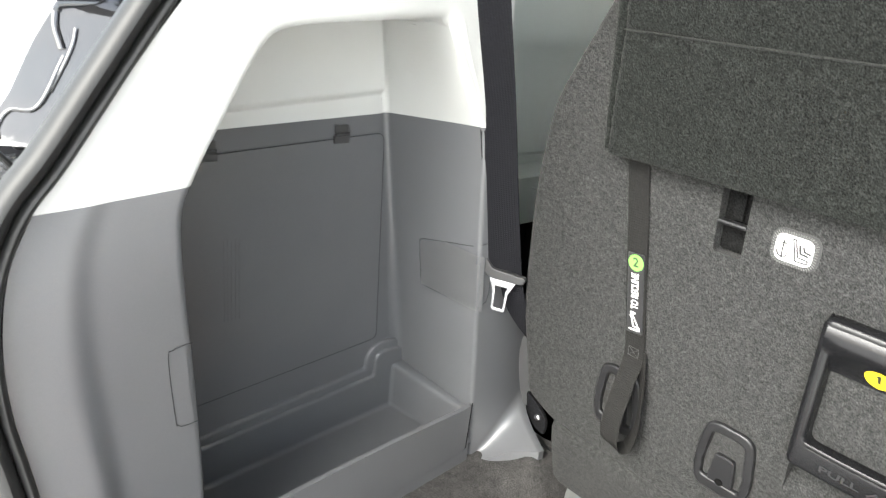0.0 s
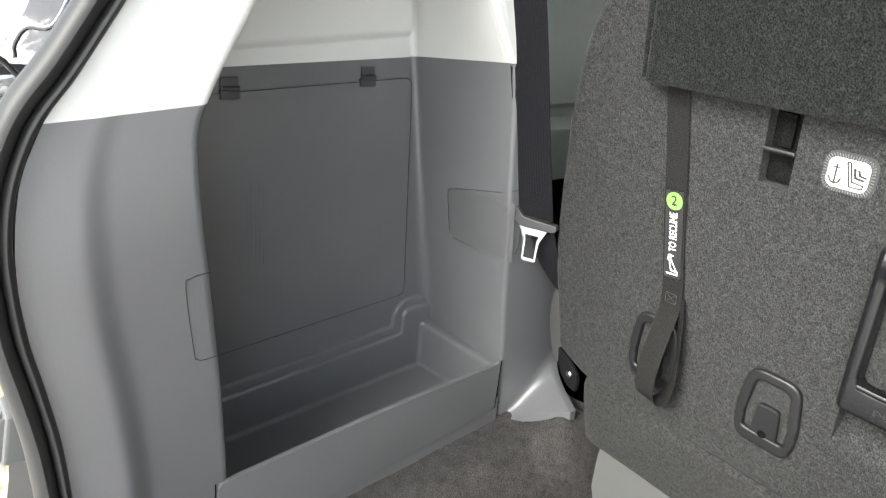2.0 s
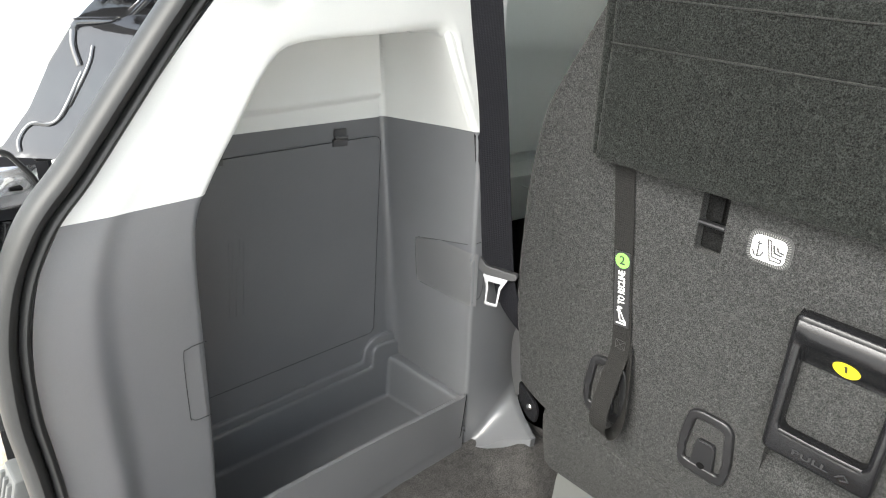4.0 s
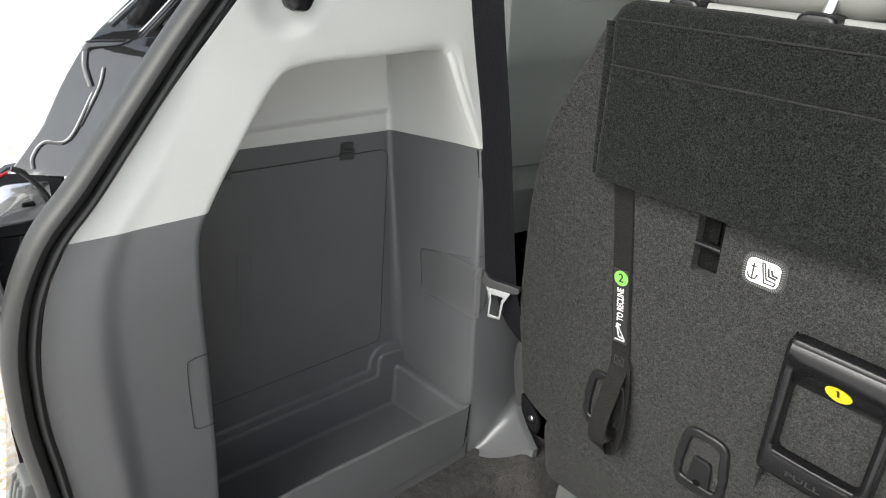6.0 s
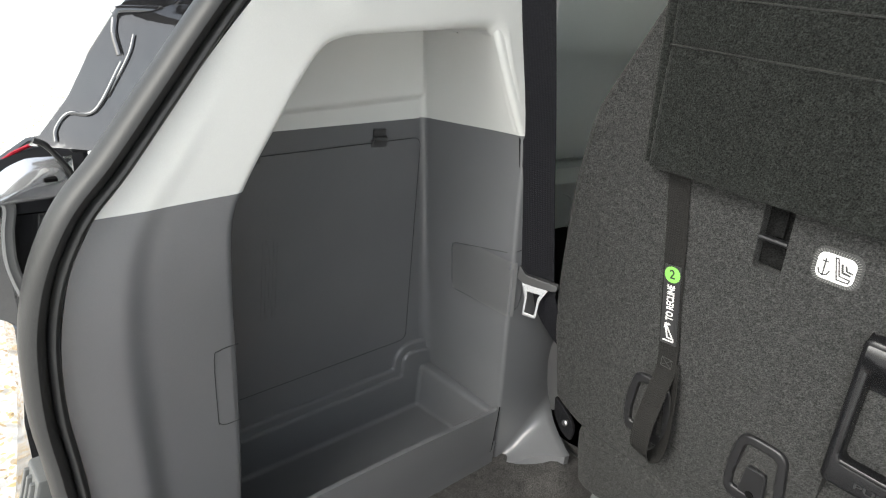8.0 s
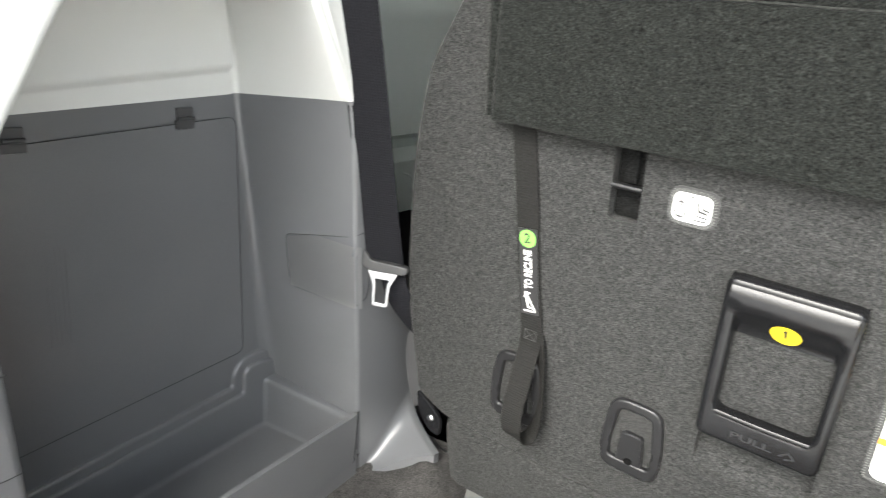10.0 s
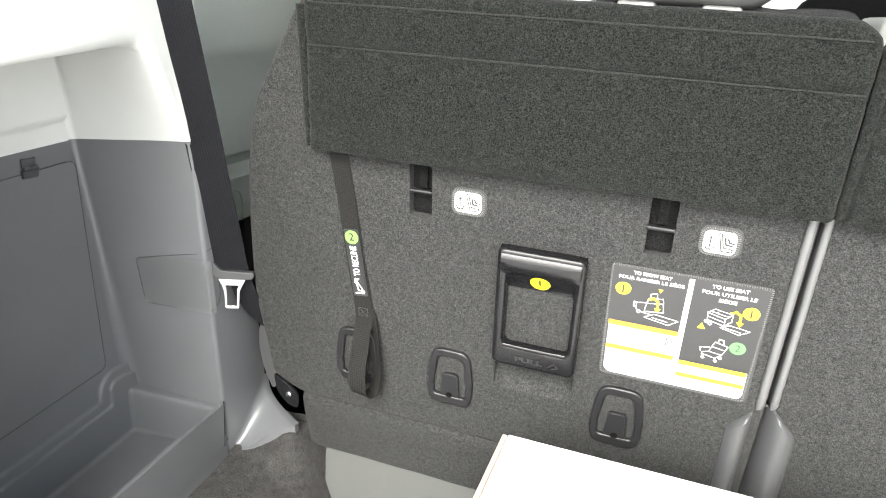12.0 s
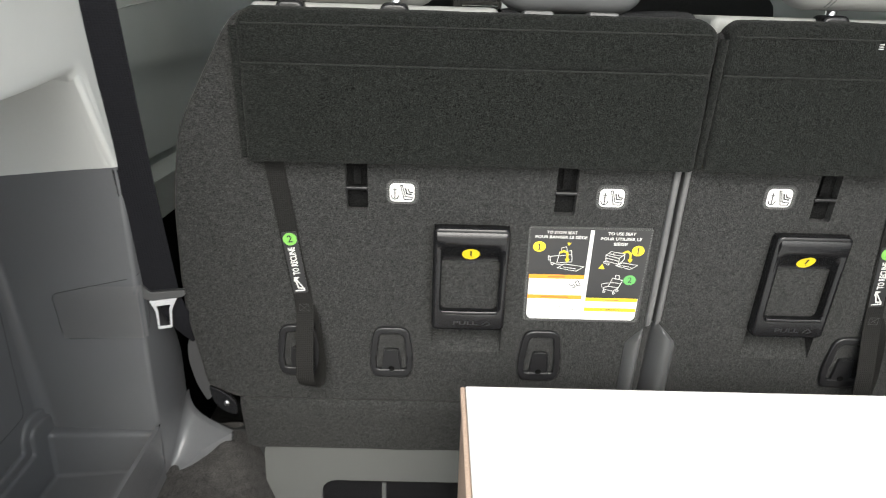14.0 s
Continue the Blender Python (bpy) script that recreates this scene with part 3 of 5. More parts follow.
pill = [(0.030, 0.482), (0.016, 0.478), (0.0, 0.472), (-0.06, 0.458), (-0.110, 0.446), (-0.117, 0.442), (-0.119, 0.434), (-0.118, 0.372), (-0.115, 0.362), (-0.108, 0.356), (-0.03, 0.358), (0.0, 0.360), (0.014, 0.364), (0.026, 0.374), (0.031, 0.39), (0.034, 0.47), (0.030, 0.482)]


def on_pillar(x, z):
    y = front_y(z)
    x += (lean_x(z) - 0.015) * min(1, max(0, (x + 0.12) / 0.12))
    e = lean_x(z) - 0.0065
    if x < e:
        return (x, wall_y(x, z) + 0.0004, z)
    a = min(1, (x - e) / 0.010) * math.pi / 2
    return (e + 0.0079 * math.sin(a) + (0.0022 if x > e + 0.010 else 0), wall_y(e, z) + 0.0005 + 0.0079 * (1 - math.cos(a)) + max(0, x - e - 0.010) * 1.2, z)


wrap = cover_line([on_pillar(x, z) for x, z in pill], "pillar_cover", "grey snap-in cover wrapped round the pillar edge", (0.0, -0.03, 0.36))

rows = []
for k in range(13):
    z = 0.3575 + 0.1015 * k / 12
    lo, hi = -0.1165, 0.020
    if z > 0.441:
        lo = -0.1165 + (z - 0.441) / 0.018 * 0.060
    rows.append([Vector(on_pillar(lo + (hi - lo) * i / 16, z)) + Vector((0.0001, -0.0005, 0)) for i in range(17)])
part("cover_plate", grid(B(), rows), PLATE, wrap, "finely grained cover plate")

# Light socket recess with its black knob high on the trim.
boss = holder("coat_knob", (0.034, -0.392, 0.83), "round black plastic knob in a recessed pale dish", "knob")
bm = B()
rows = []
for rr, dx in ((0.017, -0.010), (0.0185, 0.003), (0.017, 0.008), (0.012, 0.011), (0.0, 0.0115)):
    rows.append([(trim_x(-0.392, 0.868) + dx, -0.392 + rr * (1 + 0.045 * math.cos(6 * 2 * math.pi * k / 48)) * math.cos(2 * math.pi * k / 48), 0.868 + rr * (1 + 0.045 * math.cos(6 * 2 * math.pi * k / 48)) * math.sin(2 * math.pi * k / 48)) for k in range(49)])
part("grip", grid(bm, rows), BLACK, boss)

# ---- tailgate seal and the body outside it ----
SEAL = smoothed([(0, -0.29, 1.07), (0, -0.385, 0.957), (0, -0.455, 0.867), (0, -0.506, 0.800), (0, -0.564, 0.717), (0, -0.604, 0.660), (0, -0.633, 0.624), (0, -0.649, 0.595), (0, -0.662, 0.560), (0, -0.670, 0.518),
                 (0, -0.672, 0.479), (0, -0.670, 0.42), (0, -0.662, 0.36), (0, -0.655, 0.298), (0, -0.652, 0.23), (0, -0.652, 0.17), (0, -0.65, 0.0), (0, -0.648, -0.14)], 5)
OUT = []
for i, p in enumerate(SEAL):
    t = (SEAL[min(i + 1, len(SEAL) - 1)] - SEAL[max(i - 1, 0)]).normalized()
    OUT.append(Vector((0, t.z, -t.y)))
if OUT[0].y > 0:
    OUT = [-o for o in OUT]
seal = holder("tailgate_seal", (0.05, -0.66, -0.14), "grey rubber weatherstrip round the open tailgate frame", "weatherstrip")


def seal_strip(name, off, rx, ry, x, mat):
    bm = B()
    path = [p + o * off + Vector((x, 0, 0)) for p, o in zip(SEAL, OUT)]
    prof = [(rx * math.cos(2 * math.pi * k / 14), ry * math.sin(2 * math.pi * k / 14)) for k in range(14)]
    sweep(bm, path, prof, (1, 0, 0))
    return part(name, bm, mat, seal)


seal_strip("bulb", 0.0215, 0.020, 0.0115, 0.036, RUBBER)
seal_strip("lip", 0.0055, 0.012, 0.0058, 0.041, RUBBER)
seal_strip("channel", 0.012, 0.010, 0.014, 0.027, GROOVE)

body = holder("car_body", (-0.1, -0.6, -0.3), "glossy black painted car body round the open tailgate", "car body")


def edge_y(z, table):
    zs = [p[0] for p in table]
    return float(np.interp(z, zs[::-1], [p[1] for p in table][::-1]))


SEAL_OUT = [(p.z + o.z * 0.031, p.y + o.y * 0.031) for p, o in zip(SEAL, OUT)]
RIM = [(1.10, -0.30), (0.93, -0.425), (0.849, -0.499), (0.805, -0.545), (0.784, -0.564), (0.743, -0.590), (0.697, -0.613), (0.652, -0.647), (0.622, -0.688), (0.60, -0.703), (0.50, -0.714), (0.465, -0.708), (0.43, -0.682), (0.40, -0.667), (0.337, -0.636), (0.106, -0.652), (-0.3, -0.656)]


def body_skin(name, z_top, z_end, mat, parent, n=60):
    """Painted door frame: from the seal into the gutter, then back along its outer wall to the rim."""
    rows = []
    for i in range(n + 1):
        z = z_top + (z_end - z_top) * i / n
        a, b = edge_y(z, SEAL_OUT), edge_y(z, RIM)
        deep = max(a, b) + 0.06
        lean = 0.15 + 0.45 * min(1, max(0, (0.800 - z) / 0.014))
        wall = [(-0.118 + lean * min((deep - b) * k / 8, 0.09), b + (deep - b) * k / 8, z) for k in range(8, -1, -1)]
        rows.append([(0.036, a, z), (0.030, a + 0.030, z), (0.0, deep + 0.012, z)] + wall + [(-0.124, b + 0.001, z), (-0.130, b + 0.08, z)])
    return part(name, grid(B(), rows), mat, parent)


def side_plate(name, outline, x_low, x_high, z_low, z_high, mat, parent, label="", deep=0.09, r=0.008, turn=0.0):
    """A slab whose inboard face follows a y-z outline and leans outwards with height."""
    bm = B()
    at = [x_low + (x_high - x_low) * (z - z_low) / (z_high - z_low) + turn * (y + 0.66) for y, z in outline]
    a = [bm.verts.new((x, y, z)) for x, (y, z) in zip(at, outline)]
    b = [bm.verts.new((x - deep, y, z)) for x, (y, z) in zip(at, outline)]
    bm.faces.new(a)
    bm.faces.new(b[::-1])
    k = len(a)
    for i in range(k):
        bm.faces.new((a[i], b[i], b[(i + 1) % k], a[(i + 1) % k]))
    bmesh.ops.bevel(bm, geom=[e for e in bm.edges if e.verts[0] in a and e.verts[1] in a], offset=r, segments=3, affect="EDGES", clamp_overlap=True)
    return part(name, bm, mat, parent, label)


body_skin("door_frame", 1.10, 0.648, PAINT, body)
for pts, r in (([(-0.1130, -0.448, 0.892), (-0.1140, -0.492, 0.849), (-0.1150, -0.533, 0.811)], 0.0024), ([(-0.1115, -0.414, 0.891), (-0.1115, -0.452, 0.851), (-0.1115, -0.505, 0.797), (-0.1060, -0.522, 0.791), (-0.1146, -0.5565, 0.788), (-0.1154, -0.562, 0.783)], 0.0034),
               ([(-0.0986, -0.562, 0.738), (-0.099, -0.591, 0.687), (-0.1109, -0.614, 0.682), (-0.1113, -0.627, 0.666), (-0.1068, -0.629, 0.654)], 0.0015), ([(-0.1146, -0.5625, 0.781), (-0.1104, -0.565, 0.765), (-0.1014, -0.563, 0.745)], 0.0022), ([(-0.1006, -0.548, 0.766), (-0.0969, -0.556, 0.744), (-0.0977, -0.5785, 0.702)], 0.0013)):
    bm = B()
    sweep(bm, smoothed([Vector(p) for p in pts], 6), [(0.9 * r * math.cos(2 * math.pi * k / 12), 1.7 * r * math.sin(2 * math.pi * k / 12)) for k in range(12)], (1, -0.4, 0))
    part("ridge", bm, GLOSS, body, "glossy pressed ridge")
bm = B()
tube(bm, smoothed([Vector((-0.109, y, z)) for y, z in ((-0.650, 0.656), (-0.640, 0.651), (-0.631, 0.640), (-0.621, 0.626), (-0.615, 0.611), (-0.612, 0.585))], 5), 0.0032, 8)
part("corner_seal", bm, RUBBER, body, "thin black rubber seal above the lamp")
part("drain_clip", rbox(B(), (-0.118, -0.616, 0.640), (-0.106, -0.596, 0.664), 0.004), SOFTBLACK, body)
side_plate("bumper_corner", [(-0.45, 0.44), (-0.684, 0.436), (-0.684, 0.36), (-0.679, 0.314), (-0.683, 0.256), (-0.689, 0.195), (-0.695, 0.148), (-0.707, 0.083), (-0.72, -0.05), (-0.73, -0.32), (-0.45, -0.32)], -0.112, -0.112, 0, 1, PAINT, body, turn=0.14)
lamp = holder("tail_lamp", (-0.12, -0.70, 0.43), "red and clear tail lamp in the black body corner", "tail lamp")
side_plate("housing", [(-0.59, 0.650), (-0.646, 0.643), (-0.688, 0.620), (-0.768, 0.600), (-0.87, 0.585), (-0.87, 0.575), (-0.59, 0.575)], -0.098, -0.155, 0.575, 0.65, LENS, lamp, "glossy clear lamp housing", deep=0.02, r=0.008)
side_plate("lower_body", [(-0.56, 0.588), (-0.87, 0.584), (-0.87, 0.50), (-0.77, 0.490), (-0.709, 0.475), (-0.676, 0.438), (-0.56, 0.42)], -0.102, -0.102, 0, 1, PAINT, lamp, deep=0.03, turn=0.14)
bm = B()
tube(bm, [Vector((-0.148, -0.644, 0.6415)), Vector((-0.144, -0.664, 0.634)), Vector((-0.138, -0.688, 0.619)), Vector((-0.128, -0.768, 0.602)), Vector((-0.118, -0.84, 0.588))], 0.0022, 8)
part("red_lens", bm, RED, lamp, "red lamp lens")
rows = []
# Silvery dome paints the bright sky reflection on the black housing.
for i in range(21):
    u = i / 20
    y = -0.612 - 0.178 * u
    top = float(np.interp(-y, (0.612, 0.655, 0.672, 0.690, 0.76, 0.79), (0.634, 0.634, 0.627, 0.613, 0.602, 0.596)))
    rows.append([(-0.122 + 0.030 * (1 - (2 * u - 1) ** 2) ** 0.7 * (1 - (2 * v - 1) ** 2) ** 0.6 + 0.012 * (1 - v), y, 0.590 + (top - 0.590) * v) for v in [k / 12 for k in range(13)]])
part("glare_dome", grid(B(), rows), GLARE, lamp, "silvery dome painting the white glare on the lamp housing")
part("slot", rbox(B(), (-0.120, -0.646, 0.6145), (-0.094, -0.633, 0.6185), 0.001), GROOVE, lamp)
bm = B()
strip = smoothed([Vector((-0.098, y, z)) for y, z in ((-0.74, 0.600), (-0.695, 0.600), (-0.680, 0.592), (-0.6835, 0.562), (-0.683, 0.524), (-0.671, 0.480), (-0.662, 0.462))], 5)
sweep(bm, strip, [(-0.003, -0.0065), (0.001, -0.0065), (0.003, -0.004), (0.0025, 0.0), (0.0035, 0.003), (0.002, 0.006), (-0.003, 0.0065)], (1, 0, 0))
part("edge_strip", bm, STRIP, lamp, "grey plastic edge strip")
stop = holder("bump_stop", (-0.02, -0.7, 0.25), "light grey ribbed rubber bump stop on the body edge", "bump stop")
bm = rbox(B(), (-0.085, -0.703, 0.226), (-0.035, -0.655, 0.288), 0.005)
for v in bm.verts:
    if v.co.z > 0.25:
        v.co.y += 0.010
part("block", bm, LINER, stop)
for k in range(3):
    bm = rbox(B(), (-0.078 + 0.015 * k, -0.709, 0.229), (-0.071 + 0.015 * k, -0.69, 0.282), 0.0028)
    for v in bm.verts:
        if v.co.z > 0.25:
            v.co.y += 0.010
    part("rib", bm, LINER, stop)

# ---- floor of the bay ----
def floor_z(x, y):
    wall = 0.040 + 0.076 * (y - 0.024) + 0.24 * max(0, y - 0.024)
    base = -0.004 + 0.035 * max(0, (y - 0.03)) / 0.12
    near = min(1, max(0, (y - 0.02) / 0.05))
    k = min(1, max(0, (0.17 + 0.02 * near - x) / (0.11 - 0.03 * near)))
    base += (wall - base) * k * k * (3 - 2 * k)
    base += 0.026 * math.exp(-((x - 0.105) / 0.035) ** 2 - ((y - 0.080) / 0.026) ** 2)
    base += 0.009 * noise.noise(Vector((x * 9, y * 9, 1.0))) + 0.003 * noise.noise(Vector((x * 23, y * 23, 5.0)))
    k = min(1, max(0, (y + 0.10) / 0.15))
    edge = 0.185 - 0.032 * k * k * (3 - 2 * k) + 0.006 * noise.noise(Vector((0, y * 8, 3.0)))
    if x > edge - 0.04:
        d = (x - edge + 0.04)
        base -= 3.4 * d * d + (2.0 * (x - edge) if x > edge else 0)
    return max(base, -0.30)


bm = B()
xs = [-0.03 + 0.012 * k for k in range(40)]
ys = [-0.66 + 0.0165 * k for k in range(50)]
grid(bm, [[(x, y, floor_z(x, y)) for x in xs] for y in ys])
tagged(part("cargo_floor", bm, FLOOR_CARPET), "grey carpet moulded over the cargo bay floor", "carpet", kind="structure")
well = holder("stowage_well", (0.7, 0.1, -0.3), "light grey plastic liner of the seat stowage well", "well liner", kind="structure")
bm = prism(B(), rounded([(0.172, -0.30), (1.30, -0.30), (1.30, 0.075), (0.172, 0.075)], [0.01, 0.01, 0.03, 0.035], 6), 0.105, 0.13)
wall = part("liner_wall", bm, LINER, well)
carve(wall, prism(B(), rrect(0.285, -0.22, 1.2, -0.020, 0.03), 0.08, 0.117))
# Black panel paints the dark inside the opening; there is no depth behind it.
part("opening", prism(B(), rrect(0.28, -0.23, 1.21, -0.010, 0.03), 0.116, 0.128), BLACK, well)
part("opening_rib", rbox(B(), (0.4085, 0.111, -0.225), (0.4175, 0.118, -0.032), 0.002), LINER, well)
part("well_floor", rbox(B(), (0.15, -0.66, -0.31), (1.40, 0.13, -0.295)), FLOOR_CARPET, well)

# ---- seats ----
def figure_one(cx, cz, h, y):
    """A figure 1 with a flag and a foot."""
    bm = B()
    stroke(bm, [(cx, cz - h / 2), (cx, cz + h / 2)], h * 0.21, y)
    stroke(bm, [(cx - h * 0.24, cz + h * 0.30), (cx, cz + h * 0.48)], h * 0.13, y - 0.0001)
    return stroke(bm, [(cx - h * 0.26, cz - h / 2), (cx + h * 0.26, cz - h / 2)], h * 0.13, y - 0.0002)


def hook(seat, x0):
    """Folding tie-down: a ring with a thick foot, and a lipped tab standing up from the foot into the opening."""
    outer = rounded([(x0 + 0.004, 0.258), (x0 + 0.075, 0.258), (x0 + 0.079, 0.30), (x0 + 0.072, 0.366), (x0 + 0.008, 0.366), (x0, 0.30)], [0.016, 0.016, 0.01, 0.020, 0.020, 0.01], 4)
    inner = rounded([(x0 + 0.013, 0.276), (x0 + 0.066, 0.276), (x0 + 0.067, 0.30), (x0 + 0.061, 0.352), (x0 + 0.019, 0.352), (x0 + 0.012, 0.30)], [0.005, 0.005, 0.008, 0.010, 0.010, 0.008], 4)
    h = part("tie_hook", ring(B(), outer, inner, -0.007, 0.003, 0.0035, 3), HOOK, seat, "folding black plastic tie-down ring", m=SHEAR)
    part("backing", prism(B(), inner, 0.0030, 0.008), HOOK, h, m=SHEAR)
    tab = rounded([(x0 + 0.022, 0.270), (x0 + 0.057, 0.270), (x0 + 0.053, 0.320), (x0 + 0.027, 0.320)], [0.001, 0.001, 0.005, 0.005], 3)
    part("tab", prism(B(), tab, -0.0060, 0.004, 0.0020, 3), HOOK, h, m=SHEAR)
    bm = B()
    tube(bm, smoothed([Vector((x0 + a, -0.0058, z)) for a, z in ((0.031, 0.3185), (0.045, 0.319), (0.0515, 0.3165), (0.0535, 0.309), (0.0555, 0.283))], 5), 0.0017, 8)
    part("tab_lip", bm, HOOK, h, m=SHEAR)
    # Near-black disc stands for the dark of the hole.
    part("eye", prism(B(), oval(x0 + 0.0395, 0.278, 0.0055, 0.005, 16), -0.0074, -0.003), GROOVE, h, m=SHEAR)


def cup_y(z):
    """The pull handle's face: a roll along the top that dives into the finger cup."""
    if z > 0.546:
        u = min(1, (z - 0.546) / 0.0225)
        return -0.0265 + 0.020 * (1 - math.sqrt(max(0, 1 - u * u)))
    u = min(1, (0.546 - z) / 0.043)
    return -0.0265 + 0.0225 * u * u * (3 - 2 * u)


def handle(seat, x0):
    x1 = x0 + 0.126
    h = part("pull_handle", ring(B(), rrect(x0, 0.372, x1, 0.568, 0.010, 4), rrect(x0 + 0.015, 0.408, x1 - 0.013, 0.555, 0.010, 4), -0.022, 0.0, 0.006, 3), BLACK, seat, "glossy black plastic pull handle frame", m=SHEAR)
    rows = []
    for z in [0.5684 - 0.0654 * (k / 22) ** 1.25 for k in range(23)]:
        row = []
        deep = min(1, max(0, (0.552 - z) / 0.016))
        for i in range(25):
            x = x0 + 0.0012 + 0.1236 * i / 24
            e = min(x - x0, x1 - x)
            wall = min(1, max(0, (e - 0.0085) / 0.0085)) if deep else 1.0
            wall = wall * wall * (3 - 2 * wall)
            rail = -0.0228 + 0.014 * max(0, 1 - e / 0.005) ** 2
            top = cup_y(max(z, 0.546)) + 0.014 * max(0, 1 - e / 0.006) ** 2
            side = top + (rail - top) * deep
            row.append((x, side + (cup_y(z) - side) * wall if z < 0.552 else top, z))
        rows.append(row)
    rows.append([(p[0], max(p[1], 0.004), p[2] - 0.0008) for p in rows[-1]])
    part("grip", grid(B(), rows), BLACK, h, "glossy rolled grip with a finger cup", m=SHEAR)
    part("inner_lining", prism(B(), rrect(x0 + 0.011, 0.405, x1 - 0.010, 0.51, 0.006), -0.0012, 0.001), CARPET, h, "dark fabric behind the handle opening", m=SHEAR)
    lip = B()
    tube(lip, [Vector((x0 + 0.017 + (0.094) * k / 8, -0.0220, 0.4095 - 0.001 * math.sin(math.pi * k / 8))) for k in range(9)], 0.0034, 10)
    part("lower_lip", lip, BLACK, h, m=SHEAR)
    def on_cup(bm, off):
        for v in bm.verts:
            v.co.y += cup_y(v.co.z) - off
        return bm

    s = part("sticker", on_cup(prism(B(), oval(x0 + 0.063, 0.518, 0.0148, 0.0122), 0.0, 0.0003), 0.0006), YELLOW, h, "oval yellow sticker with the figure 1", m=SHEAR)
    part("figure", on_cup(figure_one(x0 + 0.063, 0.518, 0.0135, 0.0), 0.0010), INK, s, m=SHEAR)
    bm = B()
    stroke(bm, [(x0 + 0.088, 0.385), (x0 + 0.096, 0.392), (x0 + 0.102, 0.386), (x0 + 0.094, 0.383)], 0.0016, -0.0223)
    tagged(part("pictogram", bm, SOFTBLACK, h, m=SHEAR), kind="stuff")
    part("lettering", lettering("PULL", 0.011, x0 + 0.058, 0.388, -0.0225, bold=0.0002, width=0.042), SOFTBLACK, h, m=SHEAR)
    return h


def tag(seat, x0, z0):
    t = part("anchor_tag", prism(B(), rrect(x0, z0, x0 + 0.052, z0 + 0.042, 0.012), -0.0008, 0.002), CLEAR, seat, "white cloth tag with a child seat pictogram", m=SHEAR)
    part("cloth", prism(B(), rrect(x0 + 0.0050, z0 + 0.0045, x0 + 0.045, z0 + 0.0355, 0.008), -0.0018, 0.0), WHITE, t, m=SHEAR)
    bm = B()
    pts = rrect(x0 + 0.0025, z0 + 0.0025, x0 + 0.0475, z0 + 0.0375, 0.010, 6)
    n = len(pts)
    for k in range(n):
        a, b = Vector(pts[k]), Vector(pts[(k + 1) % n])
        m = max(1, int((b - a).length / 0.0025))
        for j in range(m):
            p = a.lerp(b, (j + 0.5) / m)
            d = p - Vector((x0 + 0.025, z0 + 0.020))
            d = Vector((d.x * 0.8, d.y)).normalized()
            stroke(bm, [tuple(p - d * 0.0014), tuple(p + d * 0.0020)], 0.0007, -0.0012)
    tagged(part("stitching", bm, THREAD, t, "pale stitched border", m=SHEAR), kind="stuff")
    bm = B()
    cx, cz = x0 + 0.0135, z0 + 0.019
    stroke(bm, [(cx, cz - 0.010), (cx, cz + 0.009)], 0.0018, -0.0022)
    stroke(bm, [(cx - 0.003, cz + 0.006), (cx + 0.003, cz + 0.006)], 0.0015, -0.0022)
    stroke(bm, [(cx - 0.006, cz - 0.004), (cx - 0.004, cz - 0.009), (cx, cz - 0.0105), (cx + 0.004, cz - 0.009), (cx + 0.006, cz - 0.004)], 0.0017, -0.0022)
    sx, sz = x0 + 0.0225, z0 + 0.0085
    stroke(bm, [(sx, sz + 0.024), (sx + 0.006, sz), (sx + 0.018, sz), (sx + 0.019, sz + 0.004), (sx + 0.008, sz + 0.005), (sx + 0.003, sz + 0.024), (sx, sz + 0.024)], 0.0016, -0.0022)
    stroke(bm, [(sx + 0.008, sz + 0.019), (sx + 0.010, sz + 0.010), (sx + 0.018, sz + 0.009)], 0.0024, -0.0022)
    stroke(bm, [(sx + 0.012, sz + 0.018), (sx + 0.014, sz + 0.013), (sx + 0.020, sz + 0.012)], 0.0022, -0.0022)
    tagged(part("pictogram", bm, INK, t, m=SHEAR), kind="stuff")


